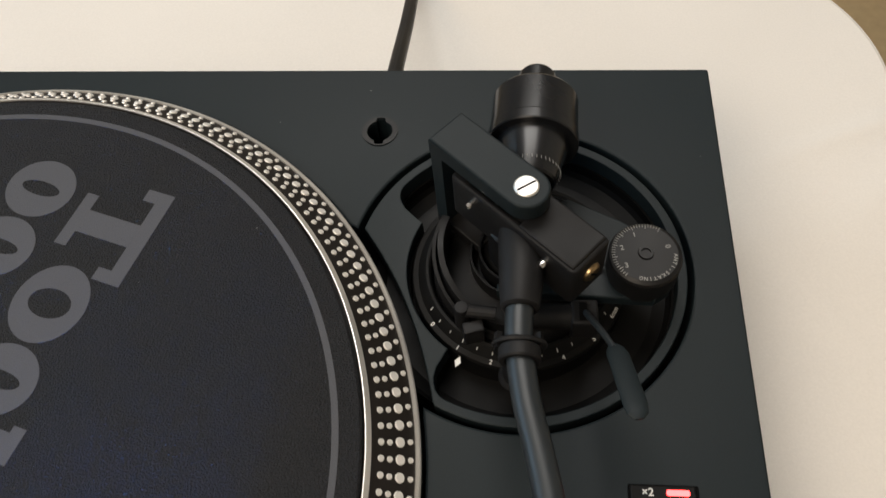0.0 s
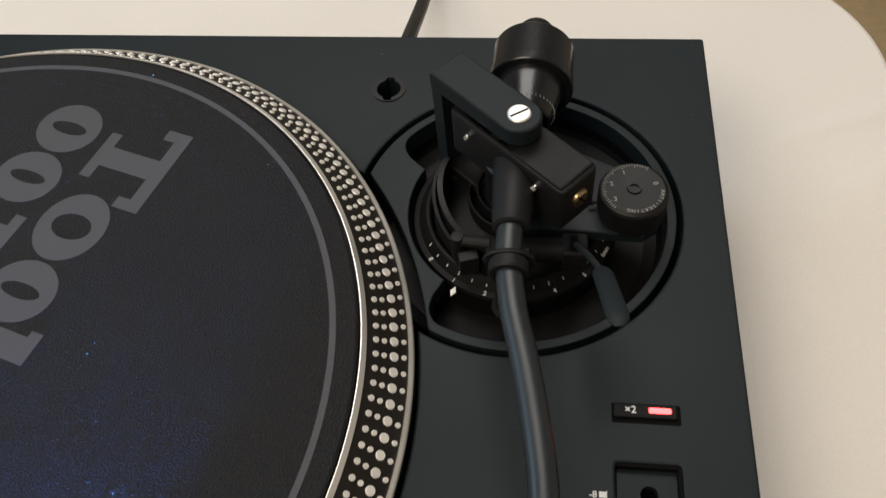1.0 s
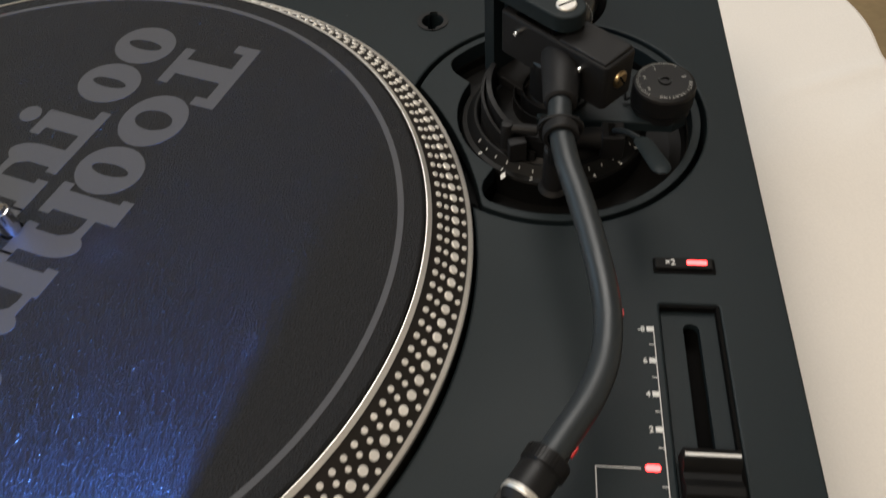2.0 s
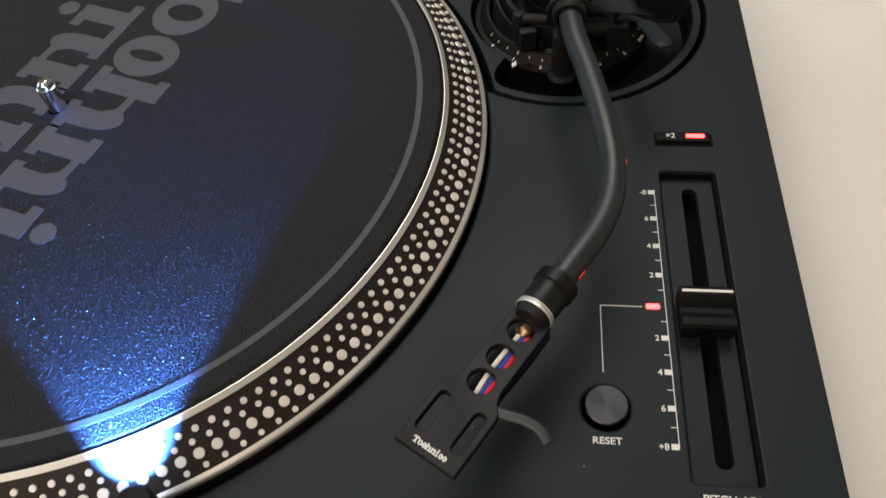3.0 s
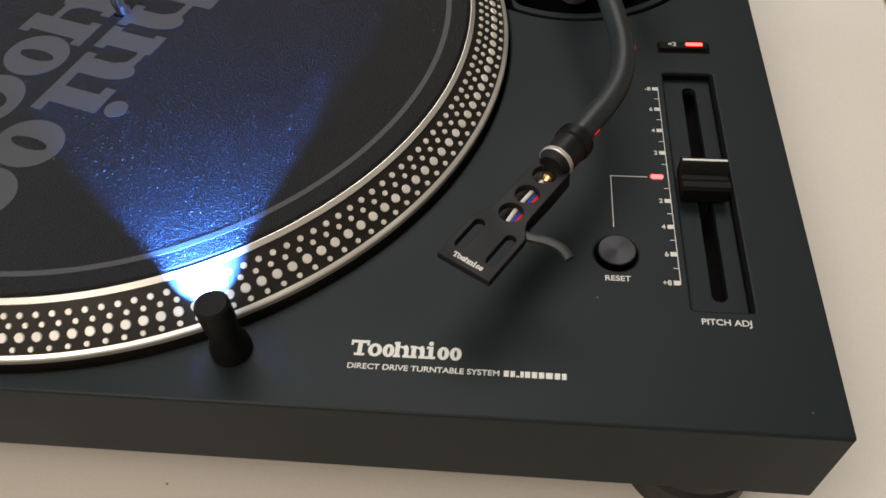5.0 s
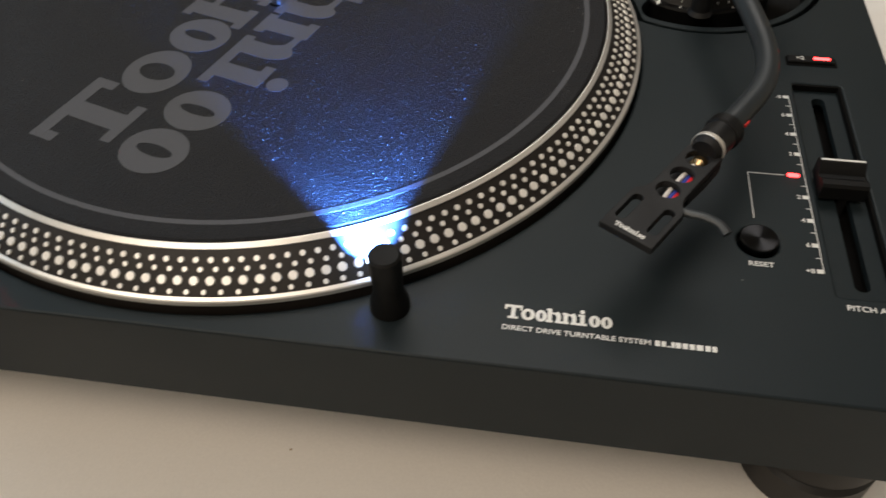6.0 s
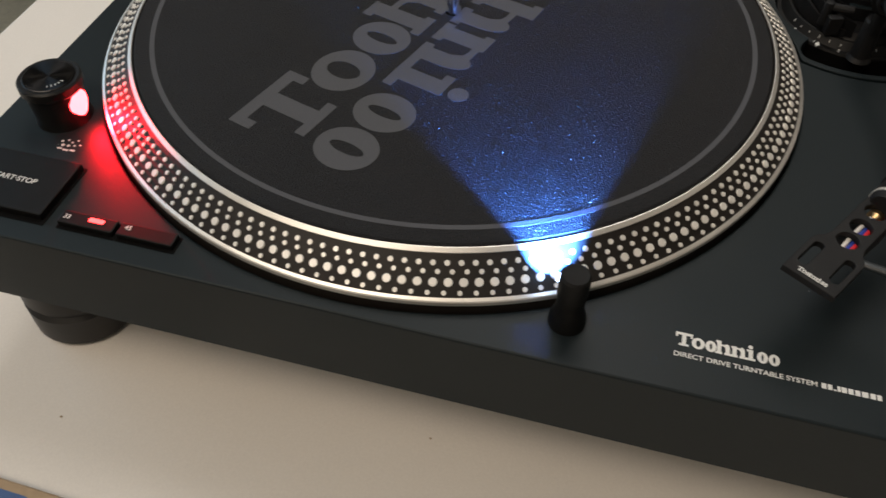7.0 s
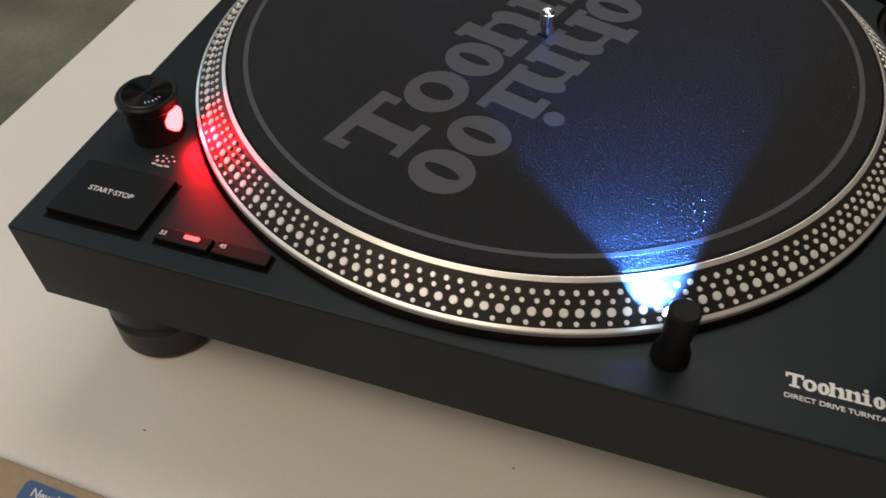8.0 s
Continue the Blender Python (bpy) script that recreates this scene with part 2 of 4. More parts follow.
def mark_shapes(name, width, height, thick, m, mat, parent, bold=0.25):
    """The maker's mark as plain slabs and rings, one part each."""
    k, w = height, width / 237
    xh, st, foot = 0.80 * k, bold * 38 * w, 0.15 * k

    def slabs(*rects):
        bm = bmesh.new()
        for x0, x1, y0, y1 in rects:
            box(x0, x1, y0, y1, 0, thick, bm=bm)
        part(name, shift(bm, m), mat, parent)

    def ring(x0, x1):
        n, h, cx, rx = 36, xh / 2, (x0 + x1) / 2, (x1 - x0) / 2
        angles = [2 * math.pi * i / n for i in range(n)]
        out = [(cx + rx * math.cos(a), h + h * 1.05 * math.sin(a)) for a in angles]
        inn = [(cx + (rx - st) * math.cos(a), h + (h - 0.15 * k) * math.sin(a)) for a in angles]
        part(name, shift(prism(out, 0, thick, holes=(inn,)), m), mat, parent)

    def arch(x0, x1, tall):
        """Two legs on slab feet under a rounded shoulder."""
        a, b = x0 + 3.5 * w, x1 - 3.5 * w
        top = [(a + st, xh - 0.17 * k), (a + st, xh - 0.06 * k)]
        top += [((a + st + b) / 2 + 3 * w + ((b - a - st) / 2 - 3 * w) * math.sin(radians(q)), xh - 0.36 * k + 0.38 * k * math.cos(radians(q))) for q in range(-40, 91, 13)]
        top += [(b, foot), (b - st, foot), (b - st, xh - 0.34 * k), (b - st - 2.5 * w, xh - 0.20 * k), (b - st - 6 * w, xh - 0.17 * k)]
        part(name, shift(prism(top, 0, thick), m), mat, parent)
        slabs((a, a + st, foot, tall), (x0 + 1 * w, a - 0.001 * w, tall - foot, tall), (x0, x0 + st + 6 * w, 0, foot - 0.0001 * k), (x1 - st - 6 * w, x1, 0, foot - 0.0001 * k))

    slabs((0, 39.5 * w, 0.82 * k, k), (0, 5 * w, 0.66 * k, 0.819 * k), (34.5 * w, 39.5 * w, 0.66 * k, 0.819 * k), (19.7 * w - st / 2, 19.7 * w + st / 2, foot, 0.819 * k), (8.5 * w, 31 * w, 0, foot - 0.0001 * k))
    ring(37.5 * w, 67.5 * w)
    ring(69 * w, 94 * w)
    arch(92 * w, 128 * w, k)
    arch(127 * w, 162 * w, xh)
    slabs((167 * w, 167 * w + st, foot, xh), (162.5 * w, 166.99 * w, xh - foot, xh), (162 * w, 182 * w, 0, foot - 0.0001 * k))
    part(name, shift(prism(circle(171.5 * w, 1.0 * k, 0.14 * k, 20), 0, thick), m), mat, parent)
    ring(186 * w, 210.5 * w)
    ring(212 * w, 237 * w)


# ---- the room ----
def setting(name, bm, mat, label, category):
    return tagged(part(name, bm, mat), label, category, kind="structure")


# walls and ceiling are unseen, added to close the room and reflect light
RX0, RX1, RY0, RY1, RTOP = -2.2, 2.0, -1.9, 2.6, 1.7
setting("floor", box(RX0 - 0.1, RX1 + 0.1, RY0 - 0.1, RY1 + 0.1, FLOOR - 0.05, FLOOR), FLOORM, "plain tan floor under the covered table", "floor")
setting("ceiling", box(RX0 - 0.1, RX1 + 0.1, RY0 - 0.1, RY1 + 0.1, RTOP, RTOP + 0.08), CEILM, "plain pale ceiling over the room", "ceiling")
setting("wall_north", box(RX0 - 0.1, RX1 + 0.1, RY1, RY1 + 0.1, FLOOR, RTOP), WALLM, "plain cream painted wall behind the table", "wall")
setting("wall_south", box(RX0 - 0.1, RX1 + 0.1, RY0 - 0.1, RY0, FLOOR, RTOP), WALLM, "plain cream painted wall facing the table", "wall")
setting("wall_east", box(RX1, RX1 + 0.1, RY0, RY1, FLOOR, RTOP), WALLM, "plain cream painted wall beside the table", "wall")
# unseen wall; the opening behind the cool fill is made up
bm = box(RX0 - 0.1, RX0, RY0, -0.4, FLOOR, RTOP)
box(RX0 - 0.1, RX0, 1.0, RY1, FLOOR, RTOP, bm=bm)
box(RX0 - 0.1, RX0, -0.4, 1.0, FLOOR, 0.1, bm=bm)
box(RX0 - 0.1, RX0, -0.4, 1.0, 1.4, RTOP, bm=bm)
setting("wall_west", bm, WALLM, "unseen cream painted wall with an added opening", "wall")

# the covered table: a slab with big round corners whose cloth falls to the floor
TX0, TX1, TY0, TY1 = -0.346, 0.394, -0.430, 0.347
table = new("covered_table")
tagged(table, "low table under a creased white cloth", "table")
bm = bmesh.new()
nx, ny = 230, 230


def cloth(x, y):
    n = noise.noise(Vector((x * 5, y * 7, 3))) * 0.0008 + noise.noise(Vector((x * 22, y * 18, 1))) * 0.00025
    crease = 0.0024 * math.exp(-((y - 0.186 - 0.40 * (x - 0.30)) / 0.007) ** 2) * max(0, min(1, (x - 0.29) * 12))
    crease += 0.0009 * math.exp(-((y - 0.115 + 1.5 * (x - 0.325)) / 0.005) ** 2) * max(0, 1 - abs(x - 0.335) / 0.02)
    crease += 0.0016 * math.exp(-((y - 0.155 - 0.9 * (x - 0.35)) / 0.012) ** 2) * max(0, min(1, (x - 0.34) * 25))
    crease += 0.0010 * math.exp(-((y + 0.235 - 0.25 * (x + 0.02)) / 0.010) ** 2) * max(0, 1 - abs(x + 0.02) / 0.12)
    far = min(1, max(0, (abs(x - 0.04) - 0.24) * 20) + max(0, (abs(y) - 0.20) * 20))
    return (n + crease) * far


grid = [[bm.verts.new((TX0 + 0.004 + (TX1 - TX0 - 0.008) * i / nx, TY0 + 0.004 + (TY1 - TY0 - 0.008) * j / ny, 0)) for i in range(nx + 1)] for j in range(ny + 1)]
for row in grid:
    for v in row:
        x, y = v.co.x, v.co.y
        for cx, cy, sx, sy in ((TX1 - 0.085, TY1 - 0.100, 1, 1), (TX0 + 0.03, TY1 - 0.03, -1, 1), (TX0 + 0.02, TY0 + 0.02, -1, -1), (TX1 - 0.02, TY0 + 0.02, 1, -1)):
            rx, ry = (TX1 - 0.004 - cx if sx > 0 else cx - TX0 - 0.004), (TY1 - 0.004 - cy if sy > 0 else cy - TY0 - 0.004)
            dx, dy = (x - cx) * sx / rx, (y - cy) * sy / ry
            if dx > 0 and dy > 0:
                big, d = max(dx, dy), math.hypot(dx, dy)
                x, y = cx + sx * rx * dx * big / d, cy + sy * ry * dy * big / d
        v.co = (x, y, TABLE + cloth(x, y))
for j in range(ny):
    for i in range(nx):
        bm.faces.new((grid[j][i], grid[j][i + 1], grid[j + 1][i + 1], grid[j + 1][i]))
edge = [grid[0][i] for i in range(nx)] + [grid[j][nx] for j in range(ny)] + [grid[ny][i] for i in range(nx, 0, -1)] + [grid[j][0] for j in range(ny, 0, -1)]
prev = edge
for out, down in ((0.0025, -0.001), (0.004, -0.004), (0.005, -0.02), (0.0055, -0.2), (0.006, FLOOR - TABLE + 0.002)):
    ring = []
    for k, v in enumerate(edge):
        mx, my = (TX0 + TX1) / 2, (TY0 + TY1) / 2
        d = Vector((v.co.x - mx, v.co.y - my))
        wave = 0.001 * math.sin(k * 0.35) * min(1, -down * 4)
        f = 1 + (out + wave) / d.length
        ring.append(bm.verts.new((mx + d.x * f, my + d.y * f, v.co.z + down)))
    for k in range(len(edge)):
        j = (k + 1) % len(edge)
        bm.faces.new((prev[k], ring[k], ring[j], prev[j]))
    prev = ring
part("cloth", bm, SHEET, table)

# shallow cardboard box with a blue sticker, lying on the cloth before the turntable
carton = new("cardboard_box")
tagged(carton, "flat brown cardboard box with a blue sticker on the cloth", "box")
part("carton_body", shift(box(-0.17, 0.0, -0.13, 0.0, TABLE + 0.0008, TABLE + 0.007, 0.0012), pose(-0.1005, -0.2445, 0, 0, 0, -1.5)), CARD, carton)
part("sticker", shift(prism(rounded(-0.0665, -0.0230, -0.0140, -0.0045, 0.0022), TABLE + 0.0069, TABLE + 0.0073), pose(-0.1005, -0.2445, 0, 0, 0, -1.5)), STICKER, carton, "blue sticker with white words")
words("New Model", 0.0037, -0.1622, -0.2535, TABLE + 0.0073, "lettering", carton, align="LEFT", turn=-1.5)

# ---- the turntable ----
CX, CY = -0.0075, -0.0108
AX, AY = 0.1874, 0.0749
DX0, DX1, DY0, DY1 = -0.187, 0.265, -0.183, 0.170
BODY = -0.042
WELL = 0.1665
RING = 0.0622
deck = new("turntable")
tagged(deck, "black direct-drive record turntable, switched on, on a white cloth", "turntable")


def union_outline(r0, r1, n=180):
    """The outline of the platter well together with the arm's round seat."""
    pts = []
    for k in range(n):
        a = 2 * math.pi * k / n
        x, y = CX + r0 * math.cos(a), CY + r0 * math.sin(a)
        if math.hypot(x - AX, y - AY) > r1:
            pts.append((x, y))
    for k in range(n):
        a = 2 * math.pi * k / n
        x, y = AX + r1 * math.cos(a), AY + r1 * math.sin(a)
        if math.hypot(x - CX, y - CY) > r0:
            pts.append((x, y))
    qx, qy = CX + (AX - CX) * 0.72, CY + (AY - CY) * 0.72
    return sorted(pts, key=lambda p: math.atan2(p[1] - qy, p[0] - qx))


FX0, FX1, FY0, FY1 = 0.2225, 0.2425, -0.140, -0.0215
HX, HY = 0.131, 0.1365
notched = []
for k in range(48):
    a = 2 * math.pi * k / 48
    r = 0.0052 + (0.0016 if abs(math.sin(a)) > 0.93 else 0)
    notched.append((HX + r * math.cos(a), HY + r * math.sin(a)))
bm = prism(rounded(DX0, DX1, DY0, DY1, 0.0012), BODY, 0.0, bevel=0.0009,
           holes=(union_outline(WELL, RING), rounded(FX0, FX1, FY0, FY1, 0.0012), notched, circle(0.199, -0.118, 0.0074, 40)))
part("top_panel", bm, PAINT, deck)
part("base", prism(rounded(DX0 + 0.004, DX1 - 0.004, DY0 + 0.004, DY1 - 0.004, 0.004), BODY - 0.006, BODY + 0.002), RUBBER, deck)
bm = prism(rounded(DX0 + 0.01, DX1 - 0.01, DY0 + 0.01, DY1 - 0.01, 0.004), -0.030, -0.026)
part("inner_tray", bm, RECESS_SHADE, deck)
part("hole_rim", prism(circle(HX, HY, 0.0073, 40), 0.0, 0.0005, holes=(notched,)), PLASTIC, deck)
for x in (DX0 + 0.029, DX1 - 0.029):
    for y in (DY0 + 0.034, DY1 - 0.034):
        bmf = lathe([(0, BODY - 0.006), (0.019, BODY - 0.006), (0.0245, BODY - 0.009), (0.0255, -0.068), (0.0238, -0.070), (0.0238, -0.072), (0.0258, -0.074), (0.0258, TABLE + 0.003), (0.0238, TABLE + 0.0003), (0, TABLE + 0.0003)], 48, (x, y, 0))
        part("foot", bmf, RUBBER, deck)

# platter
bm = lathe([(0.004, 0.0135), (0.1489, 0.0135), (0.1491, 0.0163), (0.1494, 0.0165), (0.1516, 0.0150), (0.1640, 0.0050), (0.1646, 0.0044), (0.1650, 0.0038), (0.1651, 0.0032), (0.1651, -0.008), (0.004, -0.008)], 240, (CX, CY, 0), closed=True)
platter = part("platter", bm, RIM, deck)
part("rim_ring", lathe([(0.1493, 0.0163), (0.1495, 0.0170), (0.1498, 0.0170), (0.1513, 0.0158), (0.1511, 0.0152)], 240, (CX, CY, 0), closed=True), SILVER, platter, "bright silver ring")
part("rim_ring", lathe([(0.1637, 0.0052), (0.1640, 0.0058), (0.1651, 0.0052), (0.1655, 0.0047), (0.1655, 0.0030), (0.1648, 0.0030)], 240, (CX, CY, 0), closed=True), SILVER, platter, "bright silver ring")
part("spindle", lathe([(0, 0.031), (0.0016, 0.0306), (0.0027, 0.0295), (0.0031, 0.028), (0.0036, 0.0278), (0.0036, 0.012), (0, 0.012)], 24, (CX, CY, 0)), CHROME, deck, "polished steel spindle")
# four rows of stroboscope dots on the slope
slope = math.atan2(0.0100, 0.0124)
S0 = Vector((0.1516, 0.0152))
S1 = Vector((0.1640, 0.0052))
ROWS_OF_DOTS = ((0.19, 0.00112, 189), (0.39, 0.00100, 186), (0.63, 0.00172, 180), (0.87, 0.00098, 174))


def dot_mesh(r):
    bmd = bmesh.new()
    n = 14
    low = [bmd.verts.new((r * math.cos(2 * math.pi * k / n), r * math.sin(2 * math.pi * k / n), -0.0002)) for k in range(n)]
    top = [bmd.verts.new((0.86 * r * math.cos(2 * math.pi * k / n), 0.86 * r * math.sin(2 * math.pi * k / n), 0.00035)) for k in range(n)]
    for k in range(n):
        bmd.faces.new((low[k], low[(k + 1) % n], top[(k + 1) % n], top[k]))
    bmd.faces.new(top)
    me = bpy.data.meshes.new("strobe_dot")
    bmd.to_mesh(me)
    bmd.free()
    me.materials.append(DOT)
    return me


rest = ([], [])
for f, r, count in ROWS_OF_DOTS:
    me = dot_mesh(r)
    p = S0.lerp(S1, f)
    for k in range(count):
        a = 360 * k / count
        m = pose(CX, CY, 0, 0, 0, a) @ pose(p.x, 0, p.y, 0, math.degrees(slope), 0)
        if 255 < a < 358 and len(platter.children) < 302:
            ob = new("strobe_dot", me)
            ob.parent = platter
            ob.matrix_local = m
        else:
            base = len(rest[0])
            rest[0].extend([tuple(m @ v.co) for v in me.vertices])
            rest[1].extend([[base + i for i in pl.vertices] for pl in me.polygons])
me = bpy.data.meshes.new("strobe_dots")
me.from_pydata(rest[0], [], rest[1])
me.materials.append(DOT)
ob = new("strobe_dots", me)
ob.parent = platter
tagged(ob, kind="stuff")

# slipmat with its printed ring and mark, twice, head to head
MAT = 0.0172
mat_thing = new("slipmat")
tagged(mat_thing, "black felt slipmat with grey printed mark, lying on the platter", "slipmat")
part("felt", lathe([(0.0042, 0.0136), (0.1474, 0.0136), (0.1486, 0.0142), (0.1486, MAT - 0.0008), (0.1478, MAT), (0.0042, MAT)], 200, (CX, CY, 0), closed=True), FELT, mat_thing)
part("printed_ring", lathe([(0.1392, MAT - 0.0003), (0.1392, MAT + 0.00012), (0.1414, MAT + 0.00012), (0.1414, MAT - 0.0003)], 200, (CX, CY, 0), closed=True), PRINT, mat_thing, "thin grey printed ring")
for turn in (-107.4, 72.6):
    m = pose(CX, CY, MAT - 0.0002, 0, 0, turn) @ pose(-0.1185, 0.0028, 0)
    mark_shapes("printed_shape", 0.237, 0.0327, 0.00032, m, PRINT, mat_thing)

# ---- controls on the deck ----
# stroboscope pillar with its lamp
PX, PY = 0.0747, -0.1640
pillar = part("strobe_pillar", lathe([(0, 0.0262), (0.0046, 0.0262), (0.0054, 0.0254), (0.0054, 0.0165), (0.0050, 0.0120), (0.0052, 0.0080), (0.0066, 0.0035), (0.0068, 0.0), (0, 0.0)], 40, (PX, PY, 0)), SOFT, deck)
inward = math.degrees(math.atan2(CY - PY, CX - PX))
bm = shift(prism(rounded(-0.0018, 0.0018, -0.0032, 0.0032, 0.001), 0, 0.0007), pose(PX, PY, 0.0205, 0, 0, inward + 20) @ pose(0.0051, 0, 0, 0, 90, 0))
part("lamp_window", bm, BLUELENS, pillar, "lit blue-white lens")
src = Vector((PX, PY, 0.0192)) + 0.0096 * Vector((math.cos(radians(inward + 20)), math.sin(radians(inward + 20)), 0))
lamp("strobe_light", "SPOT", 7.8, (0.07, 0.25, 1.0), look(src, src + Vector((math.cos(radians(107)), math.sin(radians(107)), -0.30))), radius=0.0022, spot=(75, 0.3))

# power and speed knob with a red stroboscope lens
KX, KY = -0.1595, -0.1125
knob = part("power_knob", lathe([(0, 0.0212), (0.0112, 0.0212), (0.0126, 0.0214), (0.0134, 0.0206), (0.0134, 0.0172), (0.0122, 0.0158), (0.0114, 0.004), (0.0122, 0.0), (0, 0.0)], 56, (KX, KY, 0)), PLASTIC, deck)
part("knob_cap", lathe([(0.0001, 0.0215), (0.0106, 0.0217), (0.0110, 0.0214), (0.0110, 0.0208), (0.0001, 0.0208)], 48), TURNED, knob, "brushed dark metal cap").location = (KX, KY, 0)
for k in range(5):
    part("print_bar", shift(box(-0.0006, 0.0006, -0.0002, 0.0002, 0.0216, 0.02176), pose(KX, KY, 0, 0, 0, -60 + 12 * k) @ pose(0.0078, 0, 0)), WHITE, knob)
bm = bmesh.new()
n = 10
rows = []
for i in range(n + 1):
    a = radians(-30 + 50 * i / n)
    lift = 0.0068 * math.sin(math.pi * (0.08 + 0.84 * i / n))
    rows.append([bm.verts.new((KX + r * math.cos(a), KY + r * math.sin(a), z)) for r, z in ((0.0110, 0.0105 - lift * 0.9), (0.0124, 0.0105 - lift * 0.9), (0.0126, 0.0105 + lift), (0.0110, 0.0105 + lift))])
for a, b in zip(rows, rows[1:]):
    for i in range(4):
        bm.faces.new((a[i], a[(i + 1) % 4], b[(i + 1) % 4], b[i]))
bm.faces.new(rows[0])
bm.faces.new(rows[-1])
part("strobe_lens", bm, REDLENS, knob, "lit red stroboscope lens")
ra = radians(-5)
lamp("red_strobe_light", "SPOT", 0.66, (1.0, 0.004, 0.012), look((KX + 0.0145 * math.cos(ra), KY + 0.0145 * math.sin(ra), 0.0105), (KX + 0.05, KY - 0.004, 0.007)), radius=0.003, spot=(150, 1.0))
# legend of small dots beside the knob
for k, (dx, dy, r) in enumerate(((0.0, 0.0, 0.0007), (0.0024, 0.0012, 0.0005), (0.0046, 0.0002, 0.0005), (0.0014, -0.0022, 0.0008), (0.0040, -0.0020, 0.0007), (0.0066, -0.0014, 0.0005), (0.0066, 0.0018, 0.0005), (0.0088, -0.0006, 0.0005))):
    part("legend_dot", prism(circle(KX + 0.0085 + dx, KY - 0.0155 + dy, r, 12), 0.0, 0.00012), WHITE, deck)
for dx, dy, wd in ((0.0, -0.0048, 0.0022), (0.0028, -0.0052, 0.0026), (0.0060, -0.0048, 0.0024)):
    part("legend_bar", box(KX + 0.0085 + dx, KX + 0.0085 + dx + wd, KY - 0.0155 + dy, KY - 0.0155 + dy + 0.0009, 0.0, 0.00012), WHITE, deck)


def key(name, x0, x1, y0, y1, top, label, gap=0.0014):
    """A push button on a thin near-black plate that stands in for its shaded gap."""
    part(name + "_gap", prism(rounded(x0 - 0.0005, x1 + 0.5 * gap + 0.0004, y0 - gap, y1 + 0.0004, 0.0006), 0.0, 0.0002), RECESS_SHADE, deck)
    return part(name, prism(rounded(x0, x1, y0, y1, 0.0007), 0.0, top, bevel=0.0006), SOFT, deck, label)


b = key("start_stop_button", -0.1755, -0.1325, -0.1716, -0.1412, 0.0034, "large square black button", 0.0024)
words("START\u00b7STOP", 0.0026, -0.1545, -0.1572, 0.0034, "lettering", b)
b = key("speed_button", -0.1252, -0.1015, -0.1722, -0.1656, 0.0028, "")
words("33", 0.0021, -0.1222, -0.1698, 0.0028, "lettering", b)
part("lamp", prism(rounded(-0.1130, -0.1065, -0.1692, -0.1672, 0.0006), 0.0027, 0.0030), REDLED, b, "lit red lamp")
b = key("speed_button", -0.0997, -0.0760, -0.1722, -0.1656, 0.0028, "")
words("45", 0.0021, -0.0962, -0.1690, 0.0028, "lettering", b)
b = key("double_pitch_button", 0.2222, 0.2422, -0.0072, -0.0024, 0.0016, "")
words("\u00d72", 0.0024, 0.2275, -0.0058, 0.0016, "lettering", b)
part("lamp", prism(rounded(0.2332, 0.2402, -0.0056, -0.0038, 0.0006), 0.0015, 0.0018), REDLED, b, "lit red lamp")

# reset button
part("reset_button_gap", lathe([(0, -0.004), (0.0079, -0.004), (0.0079, -0.003), (0, -0.003)], 40, (0.199, -0.118, 0)), RECESS_SHADE, deck)
bm = lathe([(0.0001, 0.0021), (0.0062, 0.0022), (0.0066, 0.0020), (0.0067, 0.0014), (0.0067, -0.003), (0.0001, -0.003)], 56, (0.199, -0.118, 0))
b = part("reset_button", shift(bm, pose(-0.199, 0.118, 0)), TURNED, deck, "round black turned-metal button")
b.location = (0.199, -0.118, 0)
words("RESET", 0.0021, 0.199, -0.1297, 0, "lettering", deck, stretch=1.1)
for x0, x1, y0, y1 in ((0.1988, 0.2120, -0.0816, -0.0813), (0.1985, 0.19878, -0.1062, -0.0813)):
    part("printed_line", box(x0, x1, y0, y1, 0.0, 0.0001), WHITE, deck)

# pitch fader: shallow tray, slot, scale and sliding knob
part("fader_tray", prism(rounded(FX0 + 0.0006, FX1 - 0.0006, FY0 + 0.0006, FY1 - 0.0006, 0.001), -0.006, -0.0030, holes=(rounded(0.2301, 0.2355, -0.1345, -0.0275, 0.0026),)), PAINT, deck)
# added near-black strips: shade painted along the tray's right and top walls
part("fader_liner", box(FX1 - 0.0012, FX1 - 0.0001, FY0 + 0.0001, FY1 - 0.0001, -0.006, -0.0003), RECESS_SHADE, deck)
part("fader_liner", box(FX0 + 0.0001, FX1 - 0.0013, FY1 - 0.0012, FY1 - 0.0001, -0.006, -0.0003), RECESS_SHADE, deck)
part("fader_floor", box(FX0, FX1, FY0, FY1, -0.016, -0.012), RECESS_SHADE, deck)
part("centre_lamp", prism(rounded(0.2133, 0.2178, -0.0822, -0.0803, 0.0008), -0.0005, 0.0003), REDLED, deck, "lit red lamp")
part("printed_line", box(0.21955, 0.2198, -0.1302, -0.0308, 0.0, 0.0001), WHITE, deck)
for k in range(17):
    y = -0.0320 - 0.0061 * k
    if k % 2 == 0 and k != 8:
        part("scale_block", box(0.2174, 0.2195, y - 0.0009, y + 0.0009, 0.0, 0.0001), WHITE, deck)
        v = k - 8
        words({-8: "-8", 8: "+8"}.get(v, str(abs(v))), 0.0020, 0.2168, y - 0.0010, 0, "lettering", deck, align="RIGHT")
    elif k % 2:
        part("scale_tick", box(0.2178, 0.2195, y - 0.00012, y + 0.00012, 0.0, 0.0001), WHITE, deck)
words("PITCH ADJ", 0.0022, 0.2328, -0.1455, 0, "lettering", deck, stretch=1.08)
slider = new("fader_knob")
